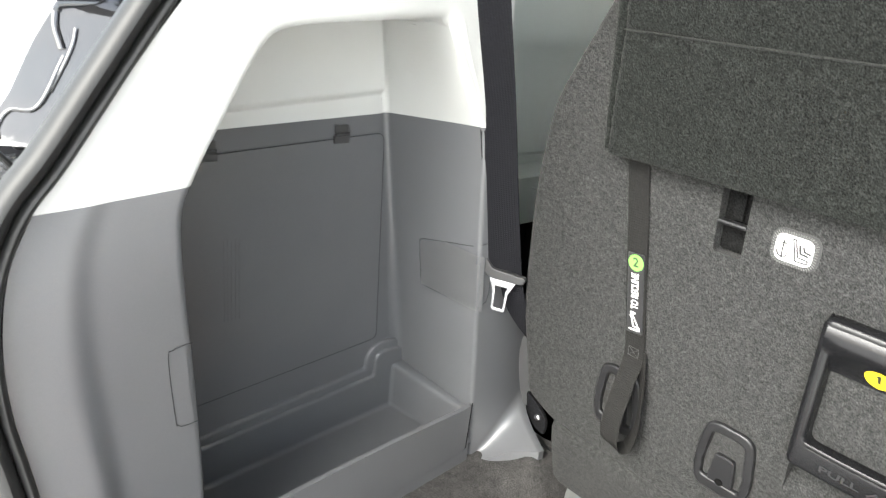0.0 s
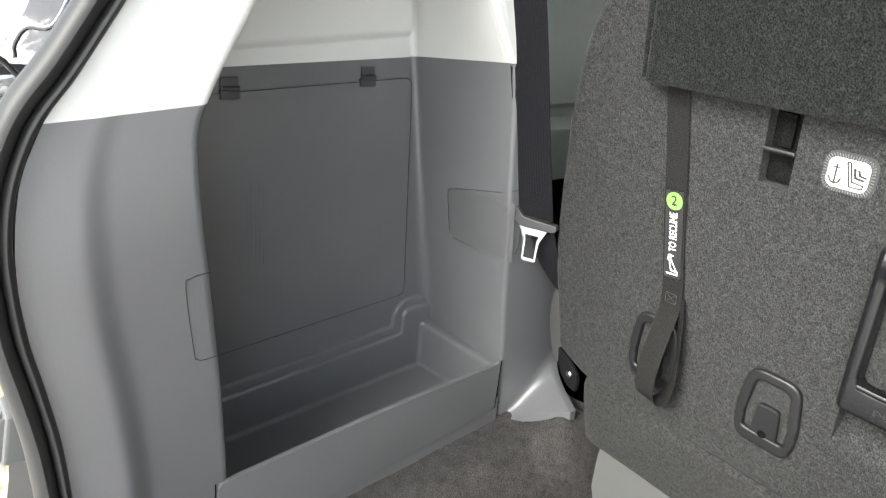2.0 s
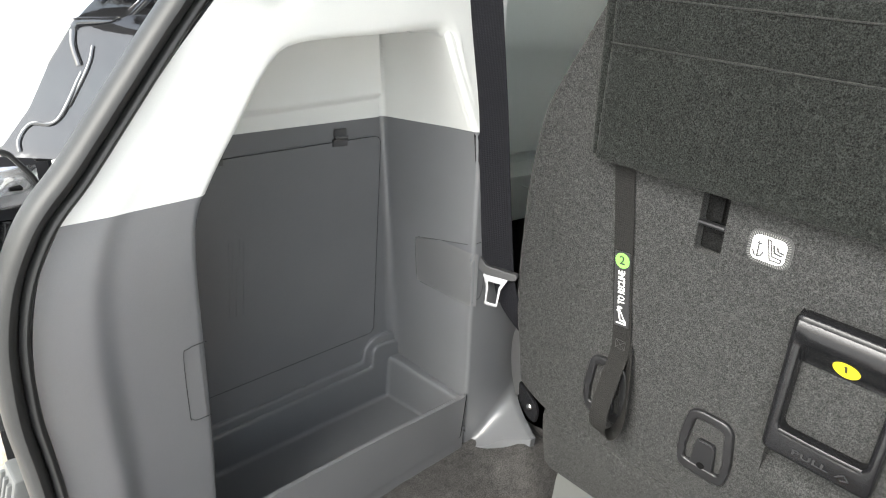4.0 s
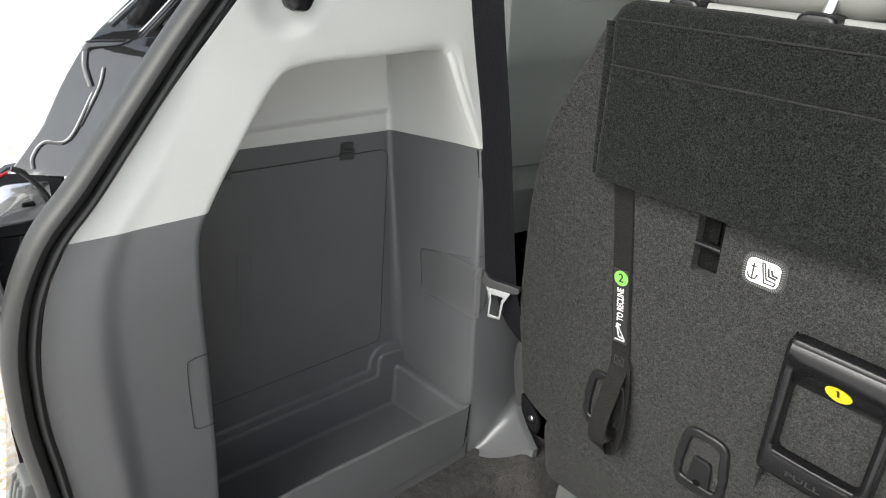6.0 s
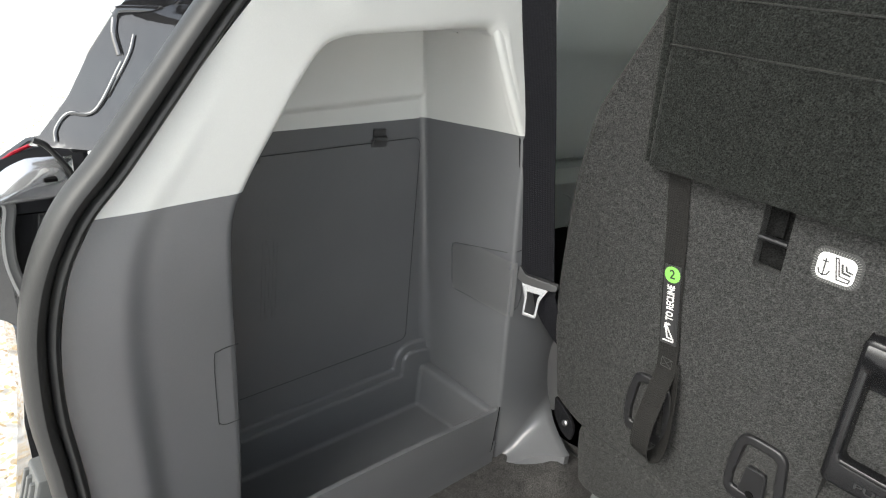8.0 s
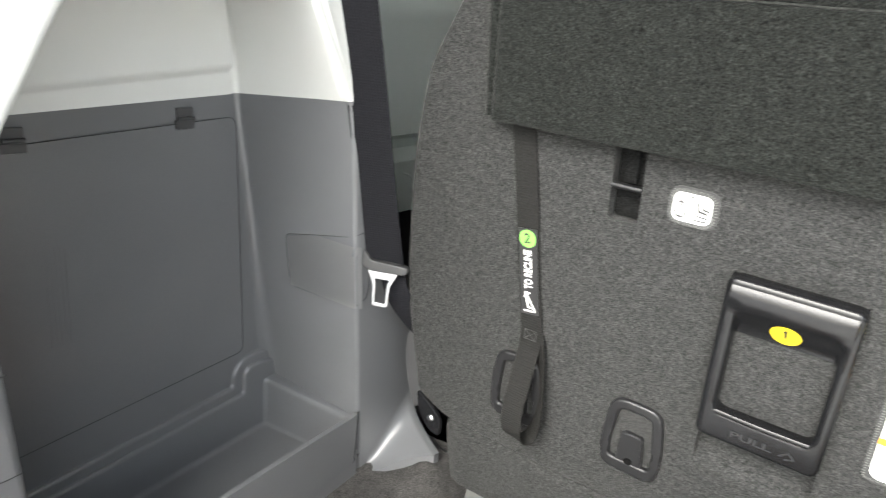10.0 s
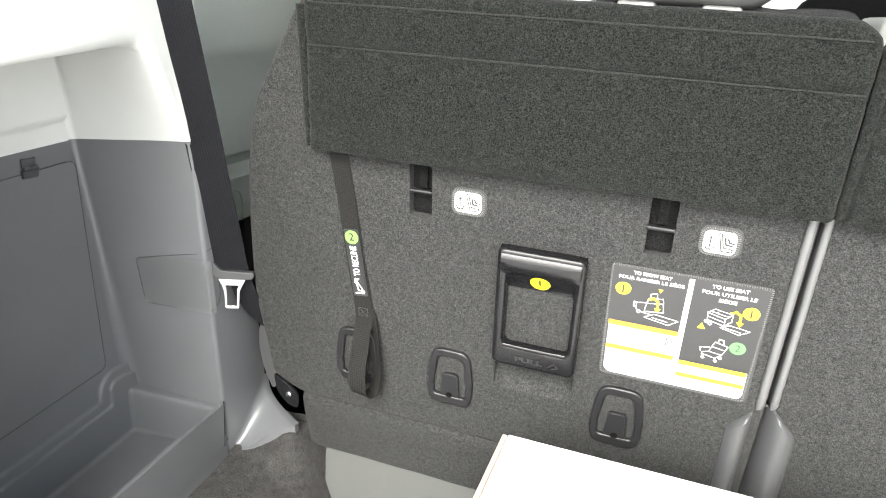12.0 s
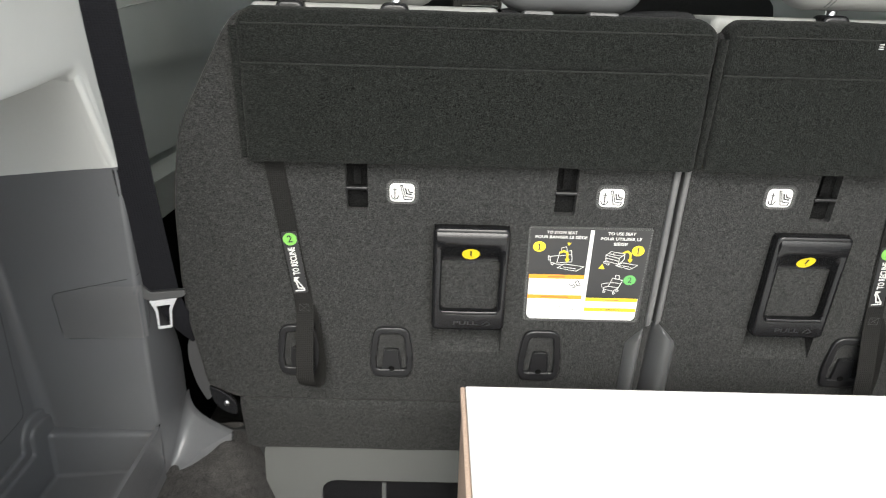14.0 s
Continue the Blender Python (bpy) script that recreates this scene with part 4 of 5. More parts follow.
def strap(seat, x0, printed=True):
    """Recline strap with a folded loop at its end; x0: where it leaves the flap."""
    path = smoothed([Vector((x0 + dx, y, z)) for dx, y, z in ((0, -0.001, 0.70), (0.003, -0.0025, 0.66), (0.011, -0.003, 0.60), (0.022, -0.003, 0.50), (0.034, -0.005, 0.405), (0.034, -0.018, 0.36), (0.033, -0.036, 0.305), (0.034, -0.041, 0.272),
                     (0.039, -0.037, 0.256), (0.047, -0.028, 0.2515), (0.0545, -0.018, 0.261), (0.058, -0.011, 0.30), (0.052, -0.006, 0.36), (0.038, -0.003, 0.405))], 6)
    sides = []
    for p in path[:6 * 7]:
        sides.append(Vector((1, 0, 0.10)))
    m = len(path) - 6 * 7
    for i in range(m):
        turn = radians(50) * math.sin(math.pi * min(1, (i + 1) / m * 1.15) * 0.5) if i / m < 0.7 else radians(50) * math.cos(math.pi * 0.5 * (i / m - 0.7) / 0.3)
        sides.append(Vector((math.cos(turn), -math.sin(turn), 0.10)))
    prof = [(-0.0150, -0.0008), (0.0150, -0.0008), (0.0155, 0), (0.0150, 0.0008), (-0.0150, 0.0008), (-0.0155, 0)]
    s = part("recline_strap", sweep(B(), path, prof, sides), STRAP, seat, "dark grey woven recline strap with a loop", m=SHEAR)
    lean = math.degrees(math.atan2(0.0115, 0.10))
    up = Matrix.Translation((x0 + 0.0205, 0, 0.514)) @ Matrix.Rotation(radians(-lean), 4, "Y") @ Matrix.Translation((-x0 - 0.0205, 0, -0.514))
    mm = SHEAR @ up
    c = x0 + 0.0205
    part("printed_panel", prism(B(), rrect(c - 0.0125, 0.432, c + 0.0125, 0.548, 0.001), -0.0050, -0.003), INK, s, "black printed panel", m=mm)
    d = part("printed_disc", prism(B(), oval(c, 0.535, 0.0115, 0.0115), -0.0054, -0.0049), LIME, s, "green disc with the figure 2", m=mm)
    part("figure", lettering("2", 0.018, c, 0.535, -0.0058, bold=0.0003), INK, d, m=mm)
    part("lettering", lettering("TO RECLINE", 0.0150, c, 0.494, -0.0054, turn=90, bold=0.0004, width=0.052), WHITE, s, m=mm)
    bm = B()
    stroke(bm, [(c - 0.008, 0.437), (c + 0.007, 0.437), (c + 0.007, 0.441), (c - 0.002, 0.442), (c - 0.006, 0.462)], 0.0022, -0.0054)
    stroke(bm, [(c + 0.007, 0.440), (c - 0.004, 0.460), (c + 0.001, 0.462), (c - 0.005, 0.463), (c - 0.007, 0.456)], 0.0018, -0.0054)
    tagged(part("pictogram", bm, WHITE, s, m=mm), kind="stuff")
    bm = B()
    z = 0.404
    c2 = x0 + 0.034
    stroke(bm, [(c2 - 0.008, z - 0.007), (c2 + 0.008, z - 0.007), (c2 + 0.008, z + 0.007), (c2 - 0.008, z + 0.007), (c2 - 0.008, z - 0.007), (c2 + 0.008, z + 0.007)], 0.0006, -0.0072)
    stroke(bm, [(c2 - 0.008, z + 0.007), (c2 + 0.008, z - 0.007)], 0.0006, -0.0072)
    part("cross_stitch", bm, CLEAR, s, m=SHEAR)


def seat_icon(bm, x, z, s, kind):
    """Line drawing of a seat for the instruction label: tipping, folded or upright."""
    w, y = 0.0009, -0.0026
    wheel = lambda cx, cz: [(cx + 1.5 * math.cos(q), cz + 1.5 * math.sin(q)) for q in [k * math.pi / 4 for k in range(9)]]
    if kind == "tip":
        lines = ([(5, -6), (13, -1), (35, -4), (27, -10), (5, -6)], [(12, -5), (26, -7)], [(4, 0), (6, 14), (19, 16), (21, 2), (4, 0)], [(8, 14.5), (7.5, 19), (13, 20.5), (14, 15.5)], [(6, 9), (20, 11)], [(-3, 1), (-4, 8), (5, 9.5)], [(-3, 1), (4, -1.5), (12, -2)], [(-6, 4), (-6, 9), (-4, 8)], [(-6, 4), (-3, 3)], wheel(-1, -1))
    elif kind == "fold":
        lines = ([(0, 8), (6, 13), (23, 10), (17, 4), (0, 8)], [(0, 8), (1, 0), (17, -4), (17, 4)], [(17, -4), (23, 2), (23, 10)], [(1, 4), (17, 0)], [(3, 10), (20, 7)], [(9, 10.5), (10, 8)], [(14, -6), (22, -2), (41, -5), (32, -11), (14, -6)], [(21, -6), (33, -8)], wheel(0, -2), wheel(4, -4), wheel(18, -6))
    else:
        lines = ([(6, 4), (10, 16), (23, 13), (19, 2), (6, 4)], [(13, 15.5), (13.5, 20), (18, 19.5), (18.5, 14.5)], [(8, 10), (21, 8)], [(0, 2), (6, 4), (19, 2), (13, -3), (0, 0), (0, 2)], [(0, 0), (1, -3)], [(13, -3), (14, -5)], [(-2, 3), (-3, 7), (6, 9)], wheel(1.5, -4), wheel(14, -6), wheel(18, -2))
    for line in lines:
        stroke(bm, [(x + a * s, z + b * s) for a, b in line], w, y)


def instruction_label(seat):
    lab = part("instruction_label", prism(B(), rounded([(0.668, 0.386), (0.862, 0.386), (0.868, 0.392), (0.866, 0.570), (0.660, 0.568), (0.663, 0.394)], [0.012, 0.010, 0.006, 0.006, 0.006, 0.008], 3), -0.0012, 0.0), CLEAR, seat, "sewn-on instruction label with seat drawings, yellow bars and white text panels", m=SHEAR)
    part("white_field", prism(B(), rounded([(0.675, 0.391), (0.856, 0.391), (0.8605, 0.397), (0.8595, 0.564), (0.6665, 0.563), (0.669, 0.398)], [0.010, 0.008, 0.004, 0.003, 0.003, 0.006], 3), -0.0016, -0.001), WHITE, lab, m=SHEAR)
    bm = B()
    edge = [(0.6655, 0.389), (0.8625, 0.389), (0.8645, 0.568), (0.6620, 0.567)]
    for (xa, za), (xb, zb) in zip(edge, edge[1:] + edge[:1]):
        d = Vector((xb - xa, zb - za))
        n = int(d.length / 0.0030)
        u = d.normalized()
        for k in range(n):
            cx, cz = xa + d.x * (k + 0.5) / n, za + d.y * (k + 0.5) / n
            stroke(bm, [(cx - 0.0010 * u.y, cz + 0.0010 * u.x), (cx + 0.0010 * u.y, cz - 0.0010 * u.x)], 0.0008, -0.0015, 0.0003)
    tagged(part("stitching", bm, THREAD, lab, "pale stitched border", m=SHEAR), kind="stuff")
    part("dark_field", prism(B(), [(0.6652, 0.4795), (0.7620, 0.4795), (0.7625, 0.5655), (0.6640, 0.5655)], -0.0020, -0.0014), INK, lab, m=SHEAR)
    part("dark_field", prism(B(), [(0.7690, 0.4355), (0.8615, 0.4355), (0.8622, 0.5660), (0.7690, 0.5655)], -0.0020, -0.0014), INK, lab, m=SHEAR)
    for x0, x1, z0, z1, mt in ((0.667, 0.762, 0.4715, 0.4793, ORANGE), (0.668, 0.762, 0.4320, 0.4395, ORANGE), (0.769, 0.8595, 0.4285, 0.4353, YELLOW), (0.769, 0.8598, 0.4085, 0.4155, YELLOW)):
        part("warning_bar", prism(B(), [(x0, z0), (x1, z0), (x1, z1), (x0, z1)], -0.0021, -0.0014), mt, lab, m=SHEAR)
    part("lettering", lettering("ATTENTION", 0.006, 0.814, 0.412, -0.0025, bold=0.0001, width=0.034), INK, lab, m=SHEAR)
    for x0, x1, z in ((0.700, 0.728, 0.4755), (0.692, 0.738, 0.4358), (0.797, 0.828, 0.4319)):
        part("heading_bar", stroke(B(), [(x0, z), (x1, z)], 0.0020, -0.0025), BROWNPRINT, lab, m=SHEAR)
    for x0, z0, x1, n in ((0.673, 0.4665, 0.728, 5), (0.673, 0.4265, 0.752, 6), (0.774, 0.4245, 0.850, 2), (0.774, 0.4035, 0.846, 2)):
        for k in range(n):
            part("text_bar", stroke(B(), [(x0, z0 - 0.0052 * k), (x1 - 0.007 * ((k * 7) % 3), z0 - 0.0052 * k)], 0.0012, -0.0020), GREYPRINT, lab, m=SHEAR)
    for text, cx, cz, w in (("TO STOW SEAT", 0.7155, 0.5585, 0.050), ("POUR RANGER LE SI\u00c8GE", 0.7148, 0.5500, 0.086), ("TO USE SEAT", 0.8145, 0.5585, 0.046), ("POUR UTILISER LE", 0.8145, 0.5490, 0.068), ("SI\u00c8GE", 0.8145, 0.5395, 0.023)):
        part("lettering", lettering(text, 0.0072, cx, cz, -0.0025, bold=0.0001, width=w), WHITE, lab, m=SHEAR)
    for cx, cz, t, mt in ((0.6800, 0.5320, "1", YELLOW), (0.8460, 0.5280, "1", YELLOW), (0.8400, 0.4720, "2", GREEN)):
        d = part("number_disc", prism(B(), oval(cx, cz, 0.0105, 0.0095), -0.0025, -0.0015), mt, lab, m=SHEAR)
        part("figure", figure_one(cx, cz, 0.0105, -0.0030) if t == "1" else lettering(t, 0.015, cx, cz, -0.0030), INK, d, m=SHEAR)
    for x, z, sc, fold in ((0.706, 0.502, 0.00150, "tip"), (0.793, 0.508, 0.00138, "fold"), (0.797, 0.454, 0.00135, "upright")):
        bm = B()
        seat_icon(bm, x, z, sc, fold)
        tagged(part("pictogram", bm, WHITE, lab, m=SHEAR), kind="stuff")
    for x, z in ((0.716, 0.520), (0.822, 0.522)):
        bm = B()
        stroke(bm, [(x, z + 0.002), (x + 0.006, z + 0.005), (x + 0.012, z + 0.001), (x + 0.013, z - 0.011)], 0.0032, -0.0030)
        prism(bm, [(x + 0.0085, z - 0.010), (x + 0.013, z - 0.0165), (x + 0.0175, z - 0.010)], -0.0030, -0.0026)
        tagged(part("arrow", bm, YELLOW, lab, m=SHEAR), kind="stuff")
    part("warning_triangle", prism(B(), [(0.784, 0.493), (0.794, 0.493), (0.789, 0.502)], -0.0030, -0.0018), YELLOW, lab, m=SHEAR)
    part("arrow_head", prism(B(), [(0.726, 0.540), (0.732, 0.540), (0.729, 0.535)], -0.0030, -0.0018), YELLOW, lab, m=SHEAR)
    bm = B()
    stroke(bm, [(0.737, 0.462), (0.741, 0.458), (0.746, 0.461), (0.749, 0.456), (0.743, 0.455)], 0.0014, -0.0022)
    stroke(bm, [(0.748, 0.466), (0.752, 0.469), (0.757, 0.460), (0.751, 0.459), (0.748, 0.466)], 0.0016, -0.0022)
    tagged(part("pictogram", bm, INK, lab, m=SHEAR), kind="stuff")


def anchor(seat, x0):
    a = part("tether_anchor", prism(B(), rrect(x0 + 0.001, 0.590, x0 + 0.035, 0.672, 0.004), 0.016, 0.019), POCKET_DARK, seat, "dark tether anchor pocket with a steel bar", m=SHEAR)
    part("anchor_bar", rbox(B(), (x0 - 0.001, -0.003, 0.6240), (x0 + 0.036, 0.008, 0.6300), 0.0025), HOOK, a, m=SHEAR)
    part("bar_clip", rbox(B(), (x0 + 0.011, 0.009, 0.6300), (x0 + 0.025, 0.016, 0.668), 0.002), POCKET_DARK, a, m=SHEAR)


def headrest(seat, x0, x1, posts, z0, y0, y1, mat, z1=1.09, name="headrest", post_y=-0.013):
    bm = B()
    rbox(bm, (x0, y0, z0), (x1, y1, z1), 0.042, 6)
    h = part(name, bm, mat, seat, "grey leather head restraint cushion")
    for off in (0.0, 0.006) if posts else ():
        line = []
        for k in range(15):
            d = 0.004 + 0.10 * k / 14
            line.append(Vector((x0 + 0.052 + off + 0.30 * d, y0 + 0.042 - math.sqrt(max(0, 0.042 ** 2 - max(0, 0.042 - d) ** 2)), z0 + d)))
        seam = B()
        tube(seam, line, 0.0010, 6)
        part("seam", seam, DARKLEATHER, h)
    for x in posts:
        tube_bm = B()
        tube(tube_bm, [Vector((x, post_y, 0.86)), Vector((x, post_y + 0.004, 0.90)), Vector((x + 0.003, post_y + 0.006, 0.925)), Vector((x + 0.008, post_y + 0.022, z0 + 0.055))], 0.0076, 14)
        part("post", tube_bm, CHROME, h, "chromed steel post")
        gb = B()
        prism(gb, rounded([(x - 0.024, 0.884), (x + 0.024, 0.884), (x + 0.019, 0.9085), (x - 0.019, 0.9085)], 0.011, 4), post_y - 0.020, post_y + 0.016, 0.010, 4)
        part("post_guide", gb, BLACK, h, "black plastic post guide")
    return h


def flap(seat, x0, x1, zb=0.674):
    """Carpet flap over the top of the backrest, in two sewn lengths and a hem; its edges are soft and fuzzy."""
    def sheet(a, b, line, r, low, high):
        """A thick cloth along a line of (y, z), rounded off by r at its ends and by low and high along its edges."""
        steps = (0.0, 0.0012, 0.003, 0.0055, 0.009, 0.014)
        m = int((b - a) / 0.006)
        xs = [a + d for d in steps] + [a + 0.014 + (b - a - 0.028) * k / m for k in range(1, m)] + [b - d for d in reversed(steps)]
        rows = []
        for x in xs:
            d = min(x - a, b - x)
            ex = r - math.sqrt(max(0, r * r - max(0, r - d) ** 2))
            dip = 0.010 * math.exp(-((x - a) / 0.012) ** 2) + 0.013 * math.exp(-((x - b) / 0.016) ** 2)
            row, run = [], 0.0
            whole = sum(math.dist(p, q) for p, q in zip(line, line[1:]))
            for k, (y, z) in enumerate(line):
                run += math.dist(line[k - 1], line[k]) if k else 0.0
                p, q = line[max(0, k - 1)], line[min(len(line) - 1, k + 1)]
                ty, tz = q[0] - p[0], q[1] - p[1]
                size = math.hypot(ty, tz)
                ny, nz = tz / size, -ty / size
                e = ex
                for rr, dd in ((low, run), (high, whole - run)):
                    e = max(e, rr - math.sqrt(max(0, rr * rr - max(0, rr - dd) ** 2)))
                puff = 0.0016 * noise.noise(Vector((x * 12, z * 14, 2))) + 0.0007 * noise.noise(Vector((x * 150, z * 150, 5)))
                fuzz = 0.0011 * noise.noise(Vector((x * 210, z * 210, 9)))
                row.append((x + (fuzz if d < 0.003 else 0), y + ny * (e + puff), z + nz * (e + puff) - dip * max(0, min(1, (z - 0.84) / 0.05)) + (fuzz * 1.4 if run < 0.004 and low > 0.003 else 0)))
            rows.append(row)
        return grid(B(), rows)

    lower = [(0.001, zb + 0.001)] + [(-0.021 - 0.003 * math.sin(math.pi * k / 26) - 0.008 * (1 - k / 26) ** 2, zb + 0.0015 + (0.8205 - zb) * (1 - (1 - k / 26) ** 1.25)) for k in range(27)]
    upper = [(-0.0215 - 0.0015 * math.sin(math.pi * k / 10), 0.8215 + 0.0625 * k / 10) for k in range(11)] + [(-0.0200, 0.8895), (-0.0165, 0.8945), (-0.010, 0.8980), (0.002, 0.8995), (0.016, 0.8995), (0.022, 0.8965), (0.024, 0.888)]
    f = part("carpet_flap", sheet(x0 + 0.011, x1, lower, 0.009, 0.009, 0.0028), FLEECE, seat, "dark fleecy carpet flap sewn across the backrest", m=SHEAR)
    part("upper_length", sheet(x0 + 0.011, x1, upper, 0.010, 0.0024, 0.004), FLEECE, f, m=SHEAR)
    bm = B()
    welt = [Vector((x0 + 0.0062 + 0.0006 * noise.noise(Vector((k * 0.7, x0 * 5, 2))), -0.0150 + 0.0012 * noise.noise(Vector((k * 0.9, x0 * 7, 8))), zb + 0.004 + (0.868 - zb) * k / 24)) for k in range(25)]
    sweep(bm, welt, [(0.0070 * math.cos(2 * math.pi * k / 12), 0.0070 * math.sin(2 * math.pi * k / 12)) for k in range(12)], (1, 0, 0))
    part("hem", bm, FLEECE, f, "soft rolled hem", m=SHEAR)
    for line in ([(x0 + 0.014, 0.8212), (x1 - 0.004, 0.8212)], [(x0 + 0.020, 0.876), (x1 - 0.012, 0.877)]):
        (xa, za), (xb, zz) = line
        bm = B()
        tube(bm, [Vector((xa + (xb - xa) * k / 60, -0.0212 - 0.0013 * (za > 0.85) + 0.0004 * noise.noise(Vector((k * 3.1, za * 9, 1))), za + (zz - za) * k / 60 + 0.0007 * noise.noise(Vector((k * 2.3, xa * 9, 4))))) for k in range(61)], 0.0012, 6)
        part("seam", bm, STITCH, f, "thin raised stitched seam", m=SHEAR)


def backboard(seat, outline, pockets, radii):
    """The carpeted back of a seat with its pockets cut out."""
    o = part("backboard", prism(B(), rounded(outline, radii, 4), 0.0, 0.085, 0.010, 3), CARPET, seat, "charcoal carpet over the seat back", m=SHEAR)
    cutters = []
    for x0, z0, x1, z1, d, r in pockets:
        bm = prism(B(), rrect(x0, z0, x1, z1, r, 3), -0.02, d)
        for v in bm.verts:
            if x1 - x0 > 0.1 and v.co.y > 0:
                v.co.y = 0.0005 + d * (v.co.z - z0) / (z1 - z0)
        bm.transform(SHEAR)
        cutters.append(bm)
    carve(o, *cutters)
    return o


def hinge_apron(seat, x0, x1):
    """Carpet apron from the seat's lower edge down to the well."""
    rows = []
    n = 40
    for j in range(n + 1):
        x = x0 + (x1 - x0) * j / n
        w = 0.0025 * noise.noise(Vector((x * 10, 3, 1)))
        e = 0.008 if j in (0, n) else 0
        rows.append([(x, 0.085 + w, 0.215), (x, 0.066 + w + e, 0.196), (x, 0.062 + w + e, 0.180), (x, 0.068 + w + e, 0.15), (x, 0.080 + w + e, 0.11), (x, 0.090 + w + e, 0.074), (x, 0.094 + w + e, 0.066), (x, 0.104 + w + e, 0.066), (x, 0.110, 0.09)])
    part("hinge_apron", grid(B(), rows), CARPET, seat, "carpet apron hanging to the well")


seat60 = holder("rear_seat", (0.5, 0.09, 0.07), "wide upright third-row seat back covered in charcoal carpet", "car seat", "third-row seats")
backboard(seat60, [(0.146, 0.196), (0.892, 0.196), (0.895, 0.40), (0.896, 0.895), (0.216, 0.895), (0.191, 0.868), (0.105, 0.720), (0.080, 0.60), (0.070, 0.44), (0.070, 0.37), (0.080, 0.30), (0.088, 0.226), (0.108, 0.214)],
          [(0.361, 0.588, 0.396, 0.70, 0.018, 0.004), (0.698, 0.588, 0.733, 0.70, 0.018, 0.004), (0.504, 0.316, 0.628, 0.420, 0.075, 0.006)], [0.02, 0.01, 0, 0.03, 0.02, 0.02, 0.03, 0.05, 0.05, 0.04, 0.02, 0.01, 0.01])
flap(seat60, 0.205, 0.9015)
hinge_apron(seat60, 0.143, 0.90)
anchor(seat60, 0.3605)
anchor(seat60, 0.6975)
tag(seat60, 0.4260, 0.6015)
tag(seat60, 0.7635, 0.6015)
handle(seat60, 0.503)
for x in (0.226, 0.3925, 0.6610):
    hook(seat60, x)
strap(seat60, 0.2475)
instruction_label(seat60)
def edge_piping(seat, x0, x1, y0):
    """Leather piping down the edge of a seat back, its lower end cut slantwise."""
    rows = []
    for k in range(25):
        z = 0.378 + 0.302 * k / 24
        pinch = min(1, (z - 0.374) / 0.016)
        c, w = (x0 + x1) / 2 + 0.0008 * noise.noise(Vector((x0 * 9, z * 14, 3))), (x1 - x0) / 2 * (0.55 + 0.45 * pinch)
        rows.append([(c - w * math.cos(math.pi * i / 10), y0 - 0.007 * math.sin(math.pi * i / 10) * pinch + (0.03 if i in (0, 10) else 0), z + 0.006 * i / 10 * (1 - pinch)) for i in range(11)])
    part("edge_piping", grid(B(), rows), PIPING, seat, "grey leather piping down the seat edge", m=SHEAR)


part("front_cushion", rbox(B(), (0.225, 0.0245, 0.60), (0.592, 0.17, 0.9050), 0.012, 3), LEATHER, seat60, "pale grey leather front of the backrest", m=SHEAR)
bm = B()
rows = []
for k in range(41):
    x = 0.594 + 0.296 * k / 40
    top = 0.9035 + 0.004 * abs(math.sin((x - 0.594) * 31)) - 0.02 * max(0, (x - 0.87) / 0.02) ** 2
    rows.append([(x, 0.0255, 0.80), (x, 0.0255, top - 0.008), (x, 0.029, top - 0.002), (x, 0.038, top), (x, 0.10, top), (x, 0.16, top - 0.012), (x, 0.17, 0.80)])
part("centre_cushion", grid(bm, rows), SEATBACK, seat60, "dark padded centre of the backrest", m=SHEAR)
edge_piping(seat60, 0.8805, 0.8925, 0.000)
headrest(seat60, 0.252, 0.505, (0.289, 0.439), 0.902, -0.018, 0.08, LEATHER)
h = headrest(seat60, 0.585, 0.800, (), 0.900, -0.050, 0.06, DARKLEATHER, 1.06)
for x in (0.644, 0.737):
    part("stub", rbox(B(), (x - 0.022, -0.048, 0.889), (x + 0.022, -0.012, 0.903), 0.005), PIPING, h)

seat40 = holder("rear_seat", (1.16, 0.09, 0.07), "narrow upright third-row seat back covered in charcoal carpet", "car seat", "third-row seats")
backboard(seat40, [(0.918, 0.196), (1.42, 0.196), (1.46, 0.37), (1.44, 0.60), (1.41, 0.74), (1.34, 0.86), (1.31, 0.890), (0.905, 0.885), (0.906, 0.40)],
          [(1.1165, 0.588, 1.1515, 0.70, 0.018, 0.004), (1.065, 0.316, 1.189, 0.420, 0.075, 0.006)], [0.01, 0.03, 0.04, 0.05, 0.03, 0.02, 0.02, 0.03, 0])
flap(seat40, 0.904, 1.32)
hinge_apron(seat40, 0.92, 1.42)
anchor(seat40, 1.116)
tag(seat40, 1.033, 0.609)
handle(seat40, 1.064)
hook(seat40, 1.219)
strap(seat40, 1.246)
bm = B()
for k in range(3):
    stroke(bm, [(1.129, 0.871 - 0.003 * k), (1.1335 - 0.001 * (k % 2), 0.871 - 0.003 * k)], 0.0012, -0.0262, 0.003)
part("print_bar", bm, WHITE, seat40, "tiny unreadable white print on the flap", m=SHEAR)
part("front_cushion", rbox(B(), (0.902, 0.0245, 0.60), (1.36, 0.17, 0.9035), 0.012, 3), LEATHER, seat40, "pale grey leather front of the backrest", m=SHEAR)
edge_piping(seat40, 0.8995, 0.9105, 0.006)
headrest(seat40, 1.000, 1.26, (1.076, 1.20), 0.915, -0.055, 0.05, LEATHER)

